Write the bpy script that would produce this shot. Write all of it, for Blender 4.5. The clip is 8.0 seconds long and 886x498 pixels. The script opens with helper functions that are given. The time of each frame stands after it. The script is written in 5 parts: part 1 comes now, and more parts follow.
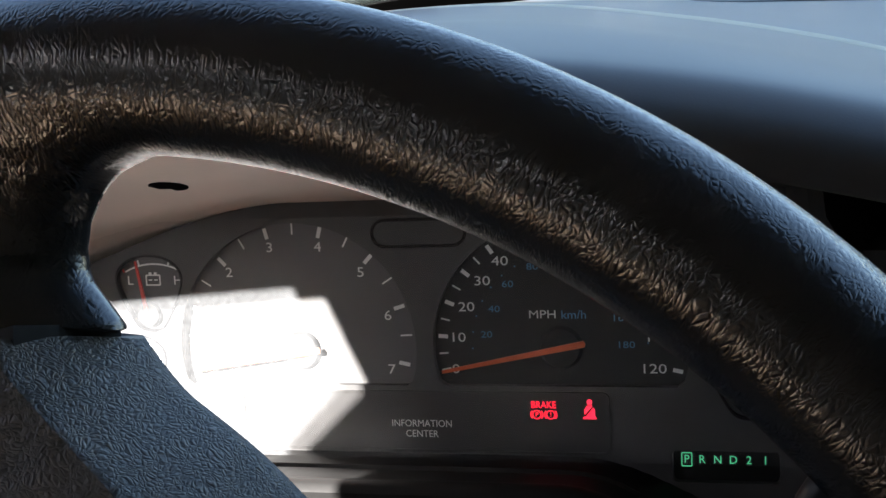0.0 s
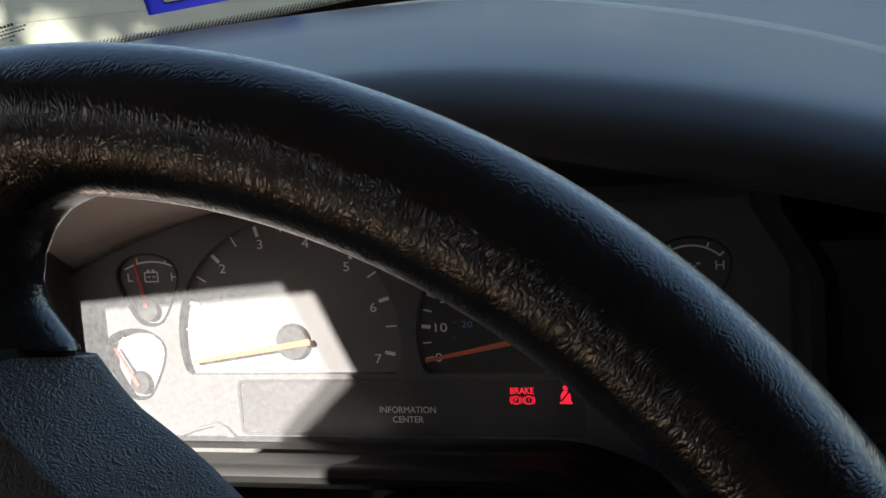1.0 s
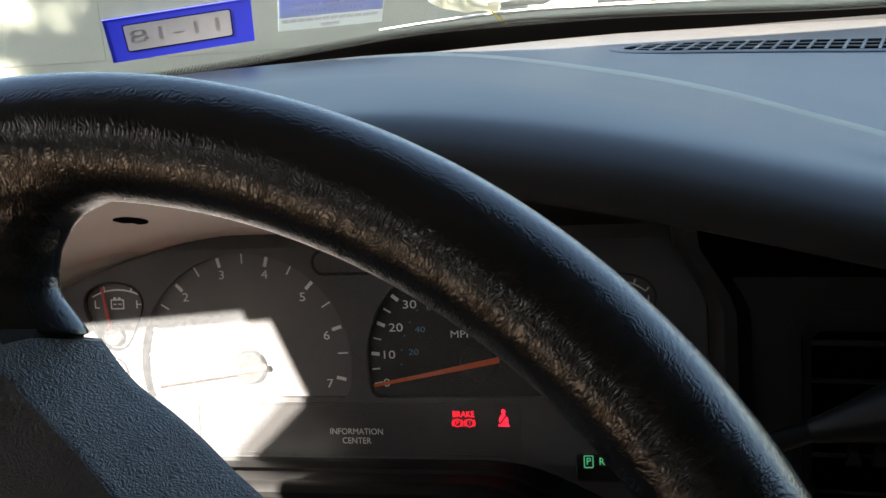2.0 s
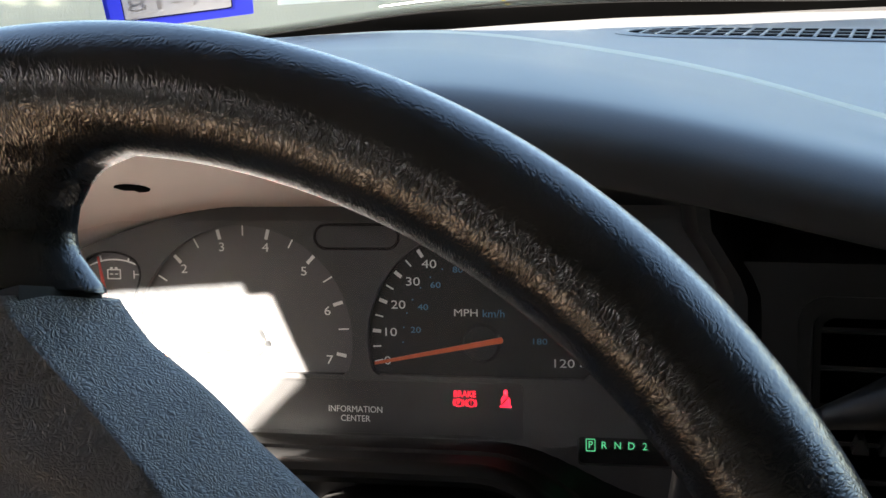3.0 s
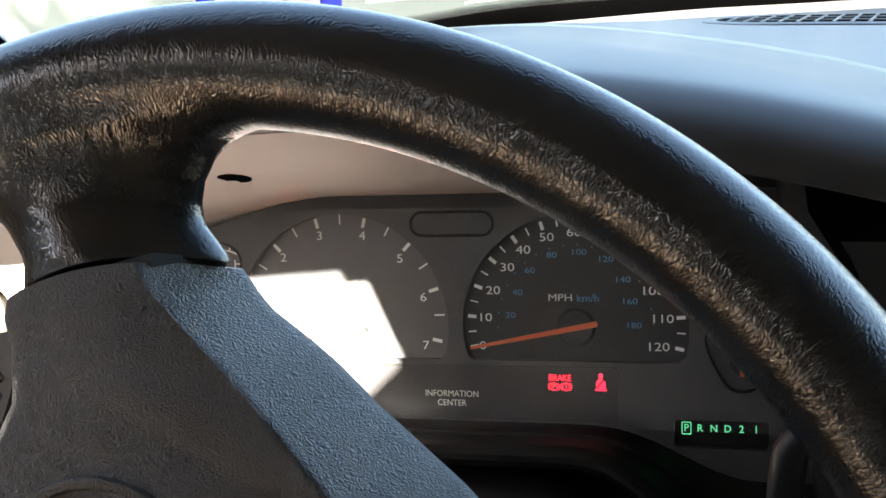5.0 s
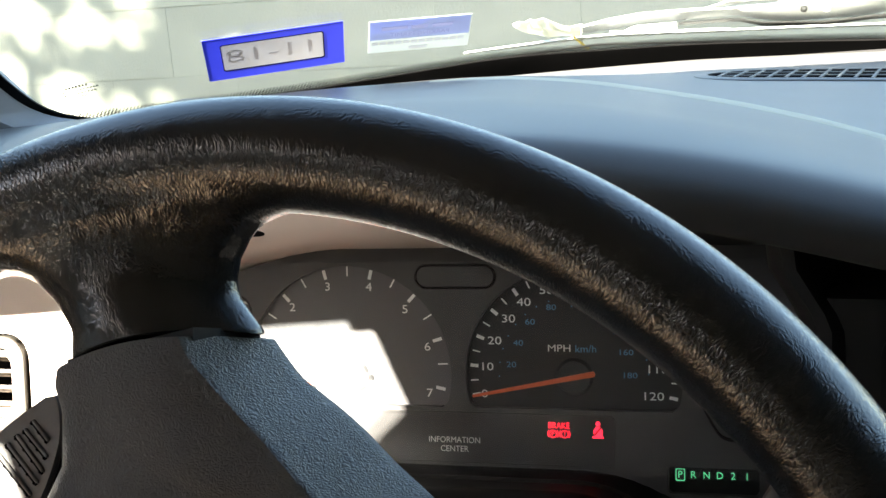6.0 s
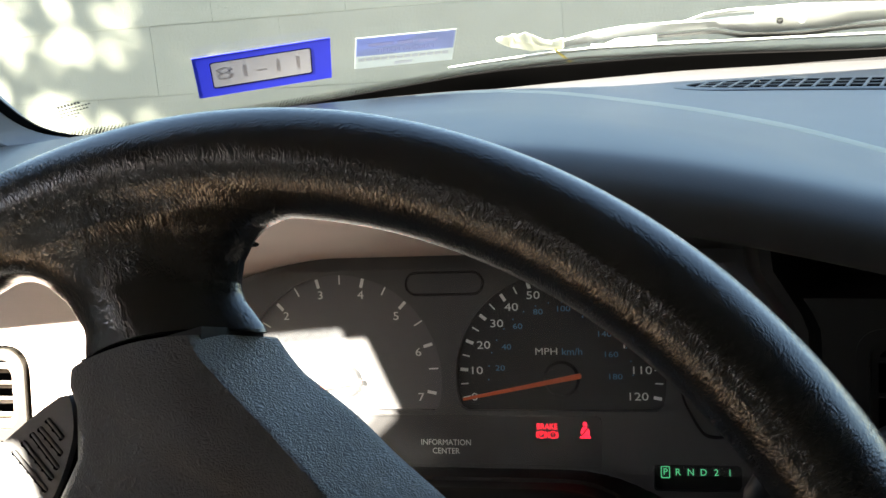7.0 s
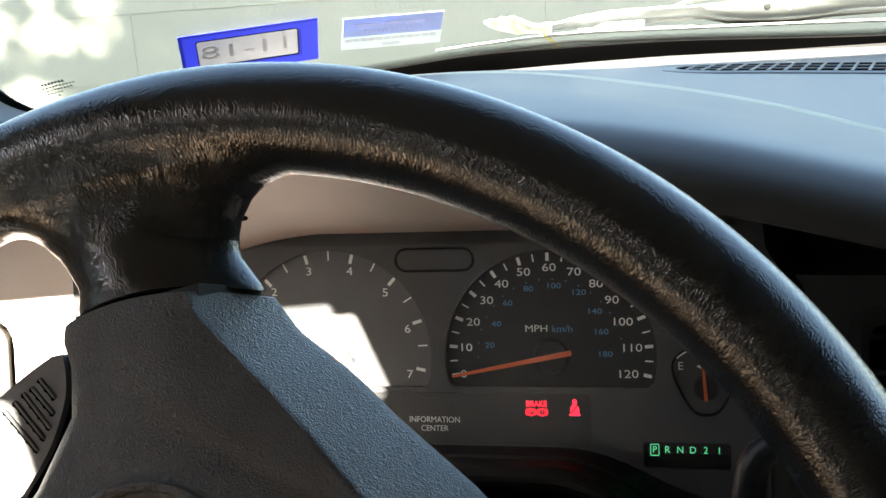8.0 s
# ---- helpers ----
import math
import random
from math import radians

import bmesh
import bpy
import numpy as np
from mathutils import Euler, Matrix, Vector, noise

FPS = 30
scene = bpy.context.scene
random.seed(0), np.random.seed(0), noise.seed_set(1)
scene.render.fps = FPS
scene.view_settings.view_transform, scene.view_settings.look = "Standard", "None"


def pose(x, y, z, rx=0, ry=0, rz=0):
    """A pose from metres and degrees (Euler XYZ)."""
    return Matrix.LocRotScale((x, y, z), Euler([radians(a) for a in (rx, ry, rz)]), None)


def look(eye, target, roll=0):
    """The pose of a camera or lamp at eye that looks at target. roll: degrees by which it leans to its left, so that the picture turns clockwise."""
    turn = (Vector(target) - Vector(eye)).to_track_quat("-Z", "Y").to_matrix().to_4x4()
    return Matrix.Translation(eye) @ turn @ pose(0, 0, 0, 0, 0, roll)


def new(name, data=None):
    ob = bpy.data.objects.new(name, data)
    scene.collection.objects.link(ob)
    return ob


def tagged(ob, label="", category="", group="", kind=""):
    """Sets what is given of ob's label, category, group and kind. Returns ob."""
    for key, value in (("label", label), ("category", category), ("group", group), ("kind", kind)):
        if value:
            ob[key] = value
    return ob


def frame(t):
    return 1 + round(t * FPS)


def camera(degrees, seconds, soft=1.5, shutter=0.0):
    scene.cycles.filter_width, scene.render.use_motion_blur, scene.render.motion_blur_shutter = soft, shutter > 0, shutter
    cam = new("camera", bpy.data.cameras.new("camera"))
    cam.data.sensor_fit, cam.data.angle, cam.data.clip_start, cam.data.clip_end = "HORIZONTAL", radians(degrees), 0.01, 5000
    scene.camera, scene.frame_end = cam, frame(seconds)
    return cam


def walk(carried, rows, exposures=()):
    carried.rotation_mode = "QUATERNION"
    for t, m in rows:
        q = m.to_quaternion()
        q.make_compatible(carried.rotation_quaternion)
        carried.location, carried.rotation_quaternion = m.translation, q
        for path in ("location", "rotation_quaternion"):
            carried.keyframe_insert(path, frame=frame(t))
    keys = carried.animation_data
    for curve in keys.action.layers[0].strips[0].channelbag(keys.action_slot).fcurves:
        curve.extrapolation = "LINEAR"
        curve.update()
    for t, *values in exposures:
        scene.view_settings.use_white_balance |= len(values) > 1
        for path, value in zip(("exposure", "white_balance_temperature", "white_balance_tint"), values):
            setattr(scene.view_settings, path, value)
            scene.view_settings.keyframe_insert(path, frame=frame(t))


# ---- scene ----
cam = camera(40.8, 8.0)
PATH = [
    (0, (0.0778, -0.4698, 1.3453), (-0.1680, 0.4587, 1.0669), -5.40),
    (0.5, (0.0819, -0.4595, 1.3364), (-0.1830, 0.4595, 1.0442), -7.16),
    (1, (0.1057, -0.4828, 1.3591), (-0.1658, 0.4323, 1.0609), -6.99),
    (1.1, (0.1137, -0.4880, 1.3601), (-0.1527, 0.4319, 1.0724), -6.67),
    (1.2, (0.1193, -0.4946, 1.3607), (-0.1407, 0.4288, 1.0782), -6.30),
    (2.3, (0.1129, -0.5316, 1.3605), (-0.1020, 0.4121, 1.1089), -4.62),
    (2.5, (0.1134, -0.5292, 1.3587), (-0.1021, 0.4137, 1.1047), -3.94),
    (3, (0.1003, -0.5245, 1.3545), (-0.1070, 0.4168, 1.0879), -3.19),
    (3.5, (0.1080, -0.5231, 1.3505), (-0.1189, 0.4116, 1.0769), -4.51),
    (4, (0.1036, -0.5343, 1.3515), (-0.1300, 0.3971, 1.0725), -5.27),
    (4.5, (0.0847, -0.5334, 1.3495), (-0.1694, 0.3953, 1.0794), -3.96),
    (4.7, (0.0931, -0.5336, 1.3450), (-0.1795, 0.3919, 1.0821), -4.77),
    (5.8, (0.0964, -0.5549, 1.3671), (-0.1677, 0.3783, 1.1235), -4.93),
    (6, (0.0950, -0.5583, 1.3671), (-0.1681, 0.3771, 1.1311), -4.39),
    (6.5, (0.0949, -0.5677, 1.3707), (-0.1684, 0.3698, 1.1435), -3.94),
    (7, (0.0980, -0.5771, 1.3678), (-0.1532, 0.3645, 1.1433), -5.02),
    (7.5, (0.0967, -0.5745, 1.3639), (-0.1481, 0.3690, 1.1403), -4.97),
    (8, (0.0913, -0.5773, 1.3581), (-0.1430, 0.3672, 1.1278), -4.36),
]
walk(cam, [(t, look(eye, target, roll)) for t, eye, target, roll in PATH], [(0.0, 3.68, 6400, 14), (0.5, 3.0, 6450, 14), (1.0, 2.80, 6650, 14), (2.5, 3.92, 6900, 14), (3.5, 4.43, 6850, 14), (4.5, 4.7, 6850, 14), (6.0, 4.22, 6980, 10), (7.0, 3.93, 6980, 11), (8.0, 4.30, 6980, 10)])

# ---- light ----
SUN_TO = Vector((-0.70, -1.0, 0.75)).normalized()
world = bpy.data.worlds.new("world")
scene.world = world
world.use_nodes = True
wn = world.node_tree
sky = wn.nodes.new("ShaderNodeTexSky")
sky.sky_type = "NISHITA"
sky.sun_disc = False
sky.sun_elevation = math.asin(SUN_TO.z)
sky.sun_rotation = math.atan2(SUN_TO.x, SUN_TO.y)
wn.links.new(sky.outputs[0], wn.nodes["Background"].inputs[0])
wn.nodes["Background"].inputs[1].default_value = 0.055
sun_data = bpy.data.lights.new("sun", "SUN")
sun_data.energy, sun_data.angle, sun_data.color = 5.0, radians(0.3), (1.0, 0.95, 0.86)
sun = new("sun", sun_data)
sun.matrix_world = look((-6, -5, 5), Vector((-6, -5, 5)) - SUN_TO)


# ---- materials ----
def material(name, color, rough=0.5, metal=0.0, tone=0.15, grain=60.0, bump=0.1, bump_scale=400.0, spot=0.0, coat=0.0,
             bump_kind="noise", depth=0.0006, emit=0.0, spec=0.5, second=None, stretch=None, thin=0.0, crease=0.32, wrinkle=1.0):
    m = bpy.data.materials.new(name)
    m.use_nodes = True
    t = m.node_tree
    b = t.nodes["Principled BSDF"]
    co = t.nodes.new("ShaderNodeTexCoord")
    n1 = t.nodes.new("ShaderNodeTexNoise")
    n1.inputs["Scale"].default_value, n1.inputs["Detail"].default_value = grain, 6.0
    n2 = t.nodes.new("ShaderNodeTexNoise")
    n2.inputs["Scale"].default_value, n2.inputs["Detail"].default_value = grain / 9.0, 3.0
    t.links.new(co.outputs["Object"], n1.inputs["Vector"])
    t.links.new(co.outputs["Object"], n2.inputs["Vector"])
    mean = t.nodes.new("ShaderNodeMath")
    mean.operation = "ADD"
    t.links.new(n1.outputs[0], mean.inputs[0])
    t.links.new(n2.outputs[0], mean.inputs[1])
    ramp = t.nodes.new("ShaderNodeMapRange")
    ramp.inputs["From Min"].default_value, ramp.inputs["From Max"].default_value = 0.6, 1.4
    t.links.new(mean.outputs[0], ramp.inputs["Value"])
    mix = t.nodes.new("ShaderNodeMix")
    mix.data_type = "RGBA"
    lo = second or tuple(c * (1 - tone) for c in color)
    hi = tuple(min(1.0, c * (1 + tone)) for c in color)
    mix.inputs["A"].default_value, mix.inputs["B"].default_value = (*lo, 1), (*hi, 1)
    t.links.new(ramp.outputs[0], mix.inputs["Factor"])
    t.links.new(mix.outputs["Result"], b.inputs["Base Color"])
    rr = t.nodes.new("ShaderNodeMapRange")
    rr.inputs["To Min"].default_value, rr.inputs["To Max"].default_value = max(0.02, rough - 0.07), min(1.0, rough + 0.07)
    t.links.new(n2.outputs[0], rr.inputs["Value"])
    t.links.new(rr.outputs[0], b.inputs["Roughness"])
    b.inputs["Metallic"].default_value = metal
    b.inputs["Specular IOR Level"].default_value = spec
    b.inputs["Coat Weight"].default_value = coat
    if bump > 0:
        bn = t.nodes.new("ShaderNodeBump")
        bn.inputs["Strength"].default_value, bn.inputs["Distance"].default_value = bump, depth
        if bump_kind == "leather":
            warp = t.nodes.new("ShaderNodeTexNoise")
            warp.inputs["Scale"].default_value, warp.inputs["Detail"].default_value = 180.0, 2.0
            place = co.outputs["Object"]
            if stretch:
                squeeze = t.nodes.new("ShaderNodeMapping")
                squeeze.inputs["Scale"].default_value = stretch
                t.links.new(co.outputs["UV"], squeeze.inputs["Vector"])
                place = squeeze.outputs[0]
            t.links.new(place, warp.inputs["Vector"])
            add = t.nodes.new("ShaderNodeMix")
            add.data_type = "RGBA"
            add.blend_type = "ADD"
            add.inputs["Factor"].default_value = 0.006
            t.links.new(place, add.inputs["A"])
            t.links.new(warp.outputs["Color"], add.inputs["B"])
            v = t.nodes.new("ShaderNodeTexVoronoi")
            v.feature = "DISTANCE_TO_EDGE"
            v.inputs["Scale"].default_value = bump_scale
            t.links.new(add.outputs["Result"], v.inputs["Vector"])
            cap = t.nodes.new("ShaderNodeMapRange")
            cap.inputs["From Max"].default_value = crease
            t.links.new(v.outputs["Distance"], cap.inputs["Value"])
            wr = t.nodes.new("ShaderNodeTexNoise")
            wr.inputs["Scale"].default_value, wr.inputs["Detail"].default_value, wr.inputs["Distortion"].default_value = bump_scale * 0.8, 2.0, 1.2
            t.links.new(place, wr.inputs["Vector"])
            both = t.nodes.new("ShaderNodeMath")
            both.operation = "MULTIPLY_ADD"
            both.inputs[1].default_value = 1.3
            t.links.new(cap.outputs[0], both.inputs[0])
            faint = t.nodes.new("ShaderNodeMath")
            faint.operation, faint.inputs[1].default_value = "MULTIPLY", wrinkle
            t.links.new(wr.outputs[0], faint.inputs[0])
            t.links.new(faint.outputs[0], both.inputs[2])
            t.links.new(both.outputs[0], bn.inputs["Height"])
        else:
            h = t.nodes.new("ShaderNodeTexNoise")
            h.inputs["Scale"].default_value, h.inputs["Detail"].default_value = bump_scale, 4.0
            t.links.new(co.outputs["Object"], h.inputs["Vector"])
            t.links.new(h.outputs[0], bn.inputs["Height"])
        t.links.new(bn.outputs[0], b.inputs["Normal"])
    if thin > 0:
        # paper and leaf let light through
        through_it, blend = t.nodes.new("ShaderNodeBsdfTranslucent"), t.nodes.new("ShaderNodeMixShader")
        t.links.new(mix.outputs["Result"], through_it.inputs["Color"])
        blend.inputs[0].default_value = thin
        t.links.new(b.outputs[0], blend.inputs[1])
        t.links.new(through_it.outputs[0], blend.inputs[2])
        t.links.new(blend.outputs[0], t.nodes["Material Output"].inputs[0])
    if emit > 0:
        b.inputs["Emission Color"].default_value = (*color, 1)
        b.inputs["Emission Strength"].default_value = emit
    return m


LEATHER = material("black_leather", (0.019, 0.0185, 0.018), rough=0.23, tone=0.2, bump=0.14, bump_scale=1000, bump_kind="leather", depth=0.0004, spec=0.8, stretch=(1.0, 0.6, 1.0), crease=0.28, wrinkle=0.4)
PAD_SKIN = material("black_moulded_vinyl", (0.090, 0.085, 0.080), rough=0.38, tone=0.25, bump=0.36, bump_scale=950, bump_kind="leather", depth=0.0005, spec=0.4)
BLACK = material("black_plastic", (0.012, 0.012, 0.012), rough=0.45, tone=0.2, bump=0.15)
# black without shine, stands for the shade in ducts, holes, gaps and grooves
DEAD_BLACK = material("dead_black", (0.006, 0.006, 0.007), rough=0.95, tone=0.2, bump=0.0, spec=0.0)
POD_PLASTIC = material("grey_pod_plastic", (0.16, 0.16, 0.16), rough=0.5, tone=0.1, bump=0.15, bump_scale=900, depth=0.0002)
RUBBER = material("black_rubber", (0.010, 0.010, 0.010), rough=0.7, tone=0.2, bump=0.1)
DASH = material("grey_dash_vinyl", (0.086, 0.085, 0.083), rough=0.40, tone=0.10, grain=30, bump=0.12, bump_scale=900, depth=0.0003, spec=0.28)
# cream tone stands for the wall's reflection along the dash crest
DASH_SHEEN = material("dash_crest_sheen", (0.46, 0.44, 0.34), rough=0.6, tone=0.12, grain=60, bump=0.2, bump_scale=900, depth=0.0003, spec=0.3)
LEDGE = material("dull_black_ledge", (0.012, 0.012, 0.012), rough=0.5, tone=0.15, bump=0.1, spec=0.3)
TRIM = material("taupe_trim_plastic", (0.66, 0.575, 0.515), rough=0.55, tone=0.05, grain=30, bump=0.2, bump_scale=900, depth=0.0002)
# vent tones darkened in the colour for the shade of recess and tilt
SHADED_FRAME = material("shaded_vent_frame", (0.030, 0.029, 0.023), rough=0.55, tone=0.08, grain=30, bump=0.2, bump_scale=900, depth=0.0002)
SHADED_SLAT = material("shaded_vent_slat", (0.13, 0.11, 0.085), rough=0.55, tone=0.06, grain=30, bump=0.1, bump_scale=900, depth=0.0002)
STACK = material("dark_grey_trim_plastic", (0.016, 0.0155, 0.015), rough=0.5, tone=0.1, bump=0.2, bump_scale=900, depth=0.0002)
MASK = material("charcoal_gauge_mask", (0.050, 0.050, 0.051), rough=0.6, tone=0.14, grain=90, bump=0.12, bump_scale=1500, depth=0.0001, spec=0.3)
# tachometer, volt and oil faces are lightened to stand for sun glare
GLARE_FACE = material("glare_lightened_dial_face", (0.090, 0.090, 0.092), rough=0.6, tone=0.08, grain=90, bump=0.08, bump_scale=1500, depth=0.0001, spec=0.3)
FIELD = material("black_message_field", (0.027, 0.027, 0.0275), rough=0.5, tone=0.1, grain=90, bump=0.05, bump_scale=1500, depth=0.0001, spec=0.3)
DIAL = material("matt_black_dial", (0.005, 0.005, 0.0055), rough=0.6, tone=0.1, bump=0.05, bump_scale=1500, depth=0.0001, spec=0.3)
WHITE = material("white_print", (0.85, 0.85, 0.83), rough=0.6, tone=0.08, bump=0.0)
BLUE_PRINT = material("blue_print", (0.09, 0.27, 0.46), rough=0.6, tone=0.1, bump=0.0)
ORANGE = material("orange_needle_paint", (0.70, 0.11, 0.02), rough=0.45, tone=0.05, bump=0.0)
RED_PAINT = material("red_needle_paint", (0.60, 0.03, 0.02), rough=0.45, tone=0.05, bump=0.0)
RED_GLOW = material("red_warning_glow", (1.0, 0.015, 0.04), rough=0.5, tone=0.02, bump=0.0, emit=0.18)
GREEN_GLOW = material("green_display_glow", (0.08, 0.55, 0.25), rough=0.5, tone=0.02, bump=0.0, emit=0.07)
GASKET = material("black_windshield_frit", (0.004, 0.004, 0.004), rough=0.6, tone=0.2, bump=0.05, spec=0.12)
HEADLINER = material("grey_headliner_cloth", (0.24, 0.234, 0.22), rough=0.9, tone=0.08, bump=0.4, bump_scale=700)
PILLAR_TRIM = material("mid_grey_pillar_plastic", (0.36, 0.36, 0.36), rough=0.5, tone=0.06, bump=0.2, bump_scale=900, depth=0.0002)
DOOR_TRIM = material("dark_taupe_door_vinyl", (0.20, 0.165, 0.13), rough=0.6, tone=0.1, bump=0.2, bump_scale=900, depth=0.0002)
# bright tan chosen for the warm band it reflects in the rim
WARM_BOUNCE = material("warm_bounce_tan", (0.72, 0.44, 0.22), rough=0.6, tone=0.1, bump=0.2, bump_scale=600)
SEAT_CLOTH = material("tan_seat_cloth", (0.26, 0.185, 0.12), rough=0.9, tone=0.15, bump=0.5, bump_scale=600)
CARPET = material("grey_carpet", (0.10, 0.095, 0.09), rough=0.95, tone=0.2, bump=0.6, bump_scale=500)
PAINT = material("white_car_paint", (0.62, 0.62, 0.60), rough=0.25, tone=0.03, bump=0.0, coat=0.6)
WIPER_METAL = material("grey_painted_wiper_metal", (0.72, 0.72, 0.70), rough=0.4, tone=0.1, bump=0.1)
LEAF = material("dry_pale_leaf", (0.85, 0.83, 0.72), rough=0.6, tone=0.06, bump=0.0, thin=0.4)
STEM = material("yellow_leaf_stem", (0.55, 0.42, 0.08), rough=0.7, tone=0.2, bump=0.2)
STICKER_BLUE = material("blue_sticker_print", (0.03, 0.045, 0.60), rough=0.6, tone=0.06, bump=0.0, thin=0.2)
STICKER_PAPER = material("pale_grey_sticker_paper", (0.74, 0.74, 0.75), rough=0.6, tone=0.05, bump=0.0, thin=0.25)
STICKER_INK = material("grey_sticker_ink", (0.80, 0.79, 0.80), rough=0.6, tone=0.05, bump=0.0, thin=0.6)
MARK_INK = material("dark_mark_ink", (0.04, 0.04, 0.042), rough=0.6, tone=0.1, bump=0.0)
PERMIT_BLUE = material("pale_blue_permit_print", (0.56, 0.63, 0.97), rough=0.6, tone=0.06, bump=0.0, thin=0.7)
PERMIT_PAPER = material("translucent_permit_paper", (0.56, 0.61, 0.60), rough=0.6, tone=0.06, bump=0.0, thin=0.6)
PERMIT_INK = material("pale_permit_ink", (0.36, 0.42, 0.80), rough=0.5, tone=0.05, bump=0.0)
PERMIT_INK_DARK = material("slate_permit_ink", (0.47, 0.53, 0.60), rough=0.5, tone=0.05, bump=0.0)
BLOCK = material("pale_painted_concrete_block", (0.285, 0.29, 0.24), rough=0.85, tone=0.14, grain=5, bump=0.5, bump_scale=120, depth=0.003)
MORTAR = material("painted_mortar", (0.265, 0.27, 0.222), rough=0.95, tone=0.12, grain=8, bump=0.4, bump_scale=150, depth=0.002)
ASPHALT = material("worn_asphalt", (0.055, 0.054, 0.052), rough=0.9, tone=0.3, grain=8, bump=0.6, bump_scale=90, depth=0.006)
BARK = material("brown_bark", (0.10, 0.075, 0.05), rough=0.9, tone=0.3, grain=12, bump=0.8, bump_scale=40, depth=0.01)
FOLIAGE = material("green_foliage", (0.07, 0.11, 0.04), rough=0.6, tone=0.35, grain=3, bump=0.0)


def glass_material(name, tint, rough=0.0, grazing=0.92, straight=0.03):
    m = bpy.data.materials.new(name)
    m.use_nodes = True
    t = m.node_tree
    b = t.nodes["Principled BSDF"]
    clear, gloss = t.nodes.new("ShaderNodeBsdfTransparent"), t.nodes.new("ShaderNodeBsdfGlossy")
    facing, power, scale, mix = (t.nodes.new("ShaderNode" + k) for k in ("LayerWeight", "Math", "Math", "MixShader"))
    clear.inputs[0].default_value = (*tint, 1)
    gloss.inputs["Roughness"].default_value = rough
    facing.inputs["Blend"].default_value = 0.5
    power.operation, power.inputs[1].default_value = "POWER", 5.0
    scale.operation, scale.inputs[1].default_value, scale.inputs[2].default_value = "MULTIPLY_ADD", grazing, straight
    t.links.new(facing.outputs["Facing"], power.inputs[0])
    t.links.new(power.outputs[0], scale.inputs[0])
    t.links.new(scale.outputs[0], mix.inputs[0])
    t.links.new(clear.outputs[0], mix.inputs[1])
    t.links.new(gloss.outputs[0], mix.inputs[2])
    t.links.new(mix.outputs[0], t.nodes["Material Output"].inputs[0])
    t.nodes.remove(b)
    return m


def lens_material(name):
    """Clear plastic with a film of dust and fine scratches."""
    m = glass_material(name, (0.97, 0.97, 0.97), 0.2, 0.25, 0.006)
    t = m.node_tree
    mix = [n for n in t.nodes if n.type == "MIX_SHADER"][0]
    dust = t.nodes.new("ShaderNodeBsdfDiffuse")
    dust.inputs[0].default_value = (0.76, 0.80, 0.84, 1)
    co, grain, amount, over = (t.nodes.new("ShaderNode" + k) for k in ("TexCoord", "TexNoise", "MapRange", "MixShader"))
    grain.inputs["Scale"].default_value, grain.inputs["Detail"].default_value = 420.0, 6.0
    t.links.new(co.outputs["Object"], grain.inputs["Vector"])
    amount.inputs["From Min"].default_value, amount.inputs["From Max"].default_value = 0.3, 0.75
    amount.inputs["To Min"].default_value, amount.inputs["To Max"].default_value = 0.052, 0.086
    t.links.new(grain.outputs[0], amount.inputs["Value"])
    t.links.new(amount.outputs[0], over.inputs[0])
    t.links.new(mix.outputs[0], over.inputs[1])
    t.links.new(dust.outputs[0], over.inputs[2])
    t.links.new(over.outputs[0], t.nodes["Material Output"].inputs[0])
    return m


LENS = lens_material("dusty_clear_lens")
GLASS = glass_material("windshield_glass", (0.90, 0.93, 0.91))


# ---- mesh helpers ----
def part(name, bm, mat, parent=None, label="", smooth=True, bevel=0.0, turned=True):
    if bevel > 0:
        bmesh.ops.bevel(bm, geom=[e for e in bm.edges if e.is_manifold and e.calc_face_angle(0) > 0.6], offset=bevel, segments=2,
                        affect="EDGES", profile=0.5)
    if turned:
        bmesh.ops.recalc_face_normals(bm, faces=bm.faces)
    me = bpy.data.meshes.new(name)
    bm.to_mesh(me)
    bm.free()
    me.materials.append(mat)
    if smooth:
        me.shade_smooth()
        me.set_sharp_from_angle(angle=radians(38))
    ob = new(name, me)
    if parent:
        ob.parent = parent
    if label:
        tagged(ob, label)
    return ob


def lay_uv(ob, chart):
    """A flat chart of the mesh in metres, for the run of its grain."""
    layer = ob.data.uv_layers.new(name="chart")
    for poly in ob.data.polygons:
        first = None
        for i in poly.loop_indices:
            uv = chart(ob.data.vertices[ob.data.loops[i].vertex_index].co)
            if first is None:
                first = uv
            layer.data[i].uv = [b + (2 * w if a - b > w else -2 * w if b - a > w else 0) for a, b, w in zip(first, uv, (0.556, 0.045))]
    return ob


def again(ob, parent, m):
    """One more piece on the same mesh."""
    o = new(ob.name.split(".")[0], ob.data)
    o.parent = parent
    o.matrix_basis = m
    return o


def thing(name, label, category, m=None, group="", kind=""):
    e = new(name)
    e.empty_display_size = 0.02
    if m:
        e.matrix_basis = m
    return tagged(e, label, category, group, kind)


def box(x0, x1, y0, y1, z0, z1):
    bm = bmesh.new()
    bmesh.ops.create_cube(bm, size=1)
    for v in bm.verts:
        v.co = (x0 + (v.co.x + 0.5) * (x1 - x0), y0 + (v.co.y + 0.5) * (y1 - y0), z0 + (v.co.z + 0.5) * (z1 - z0))
    return bm


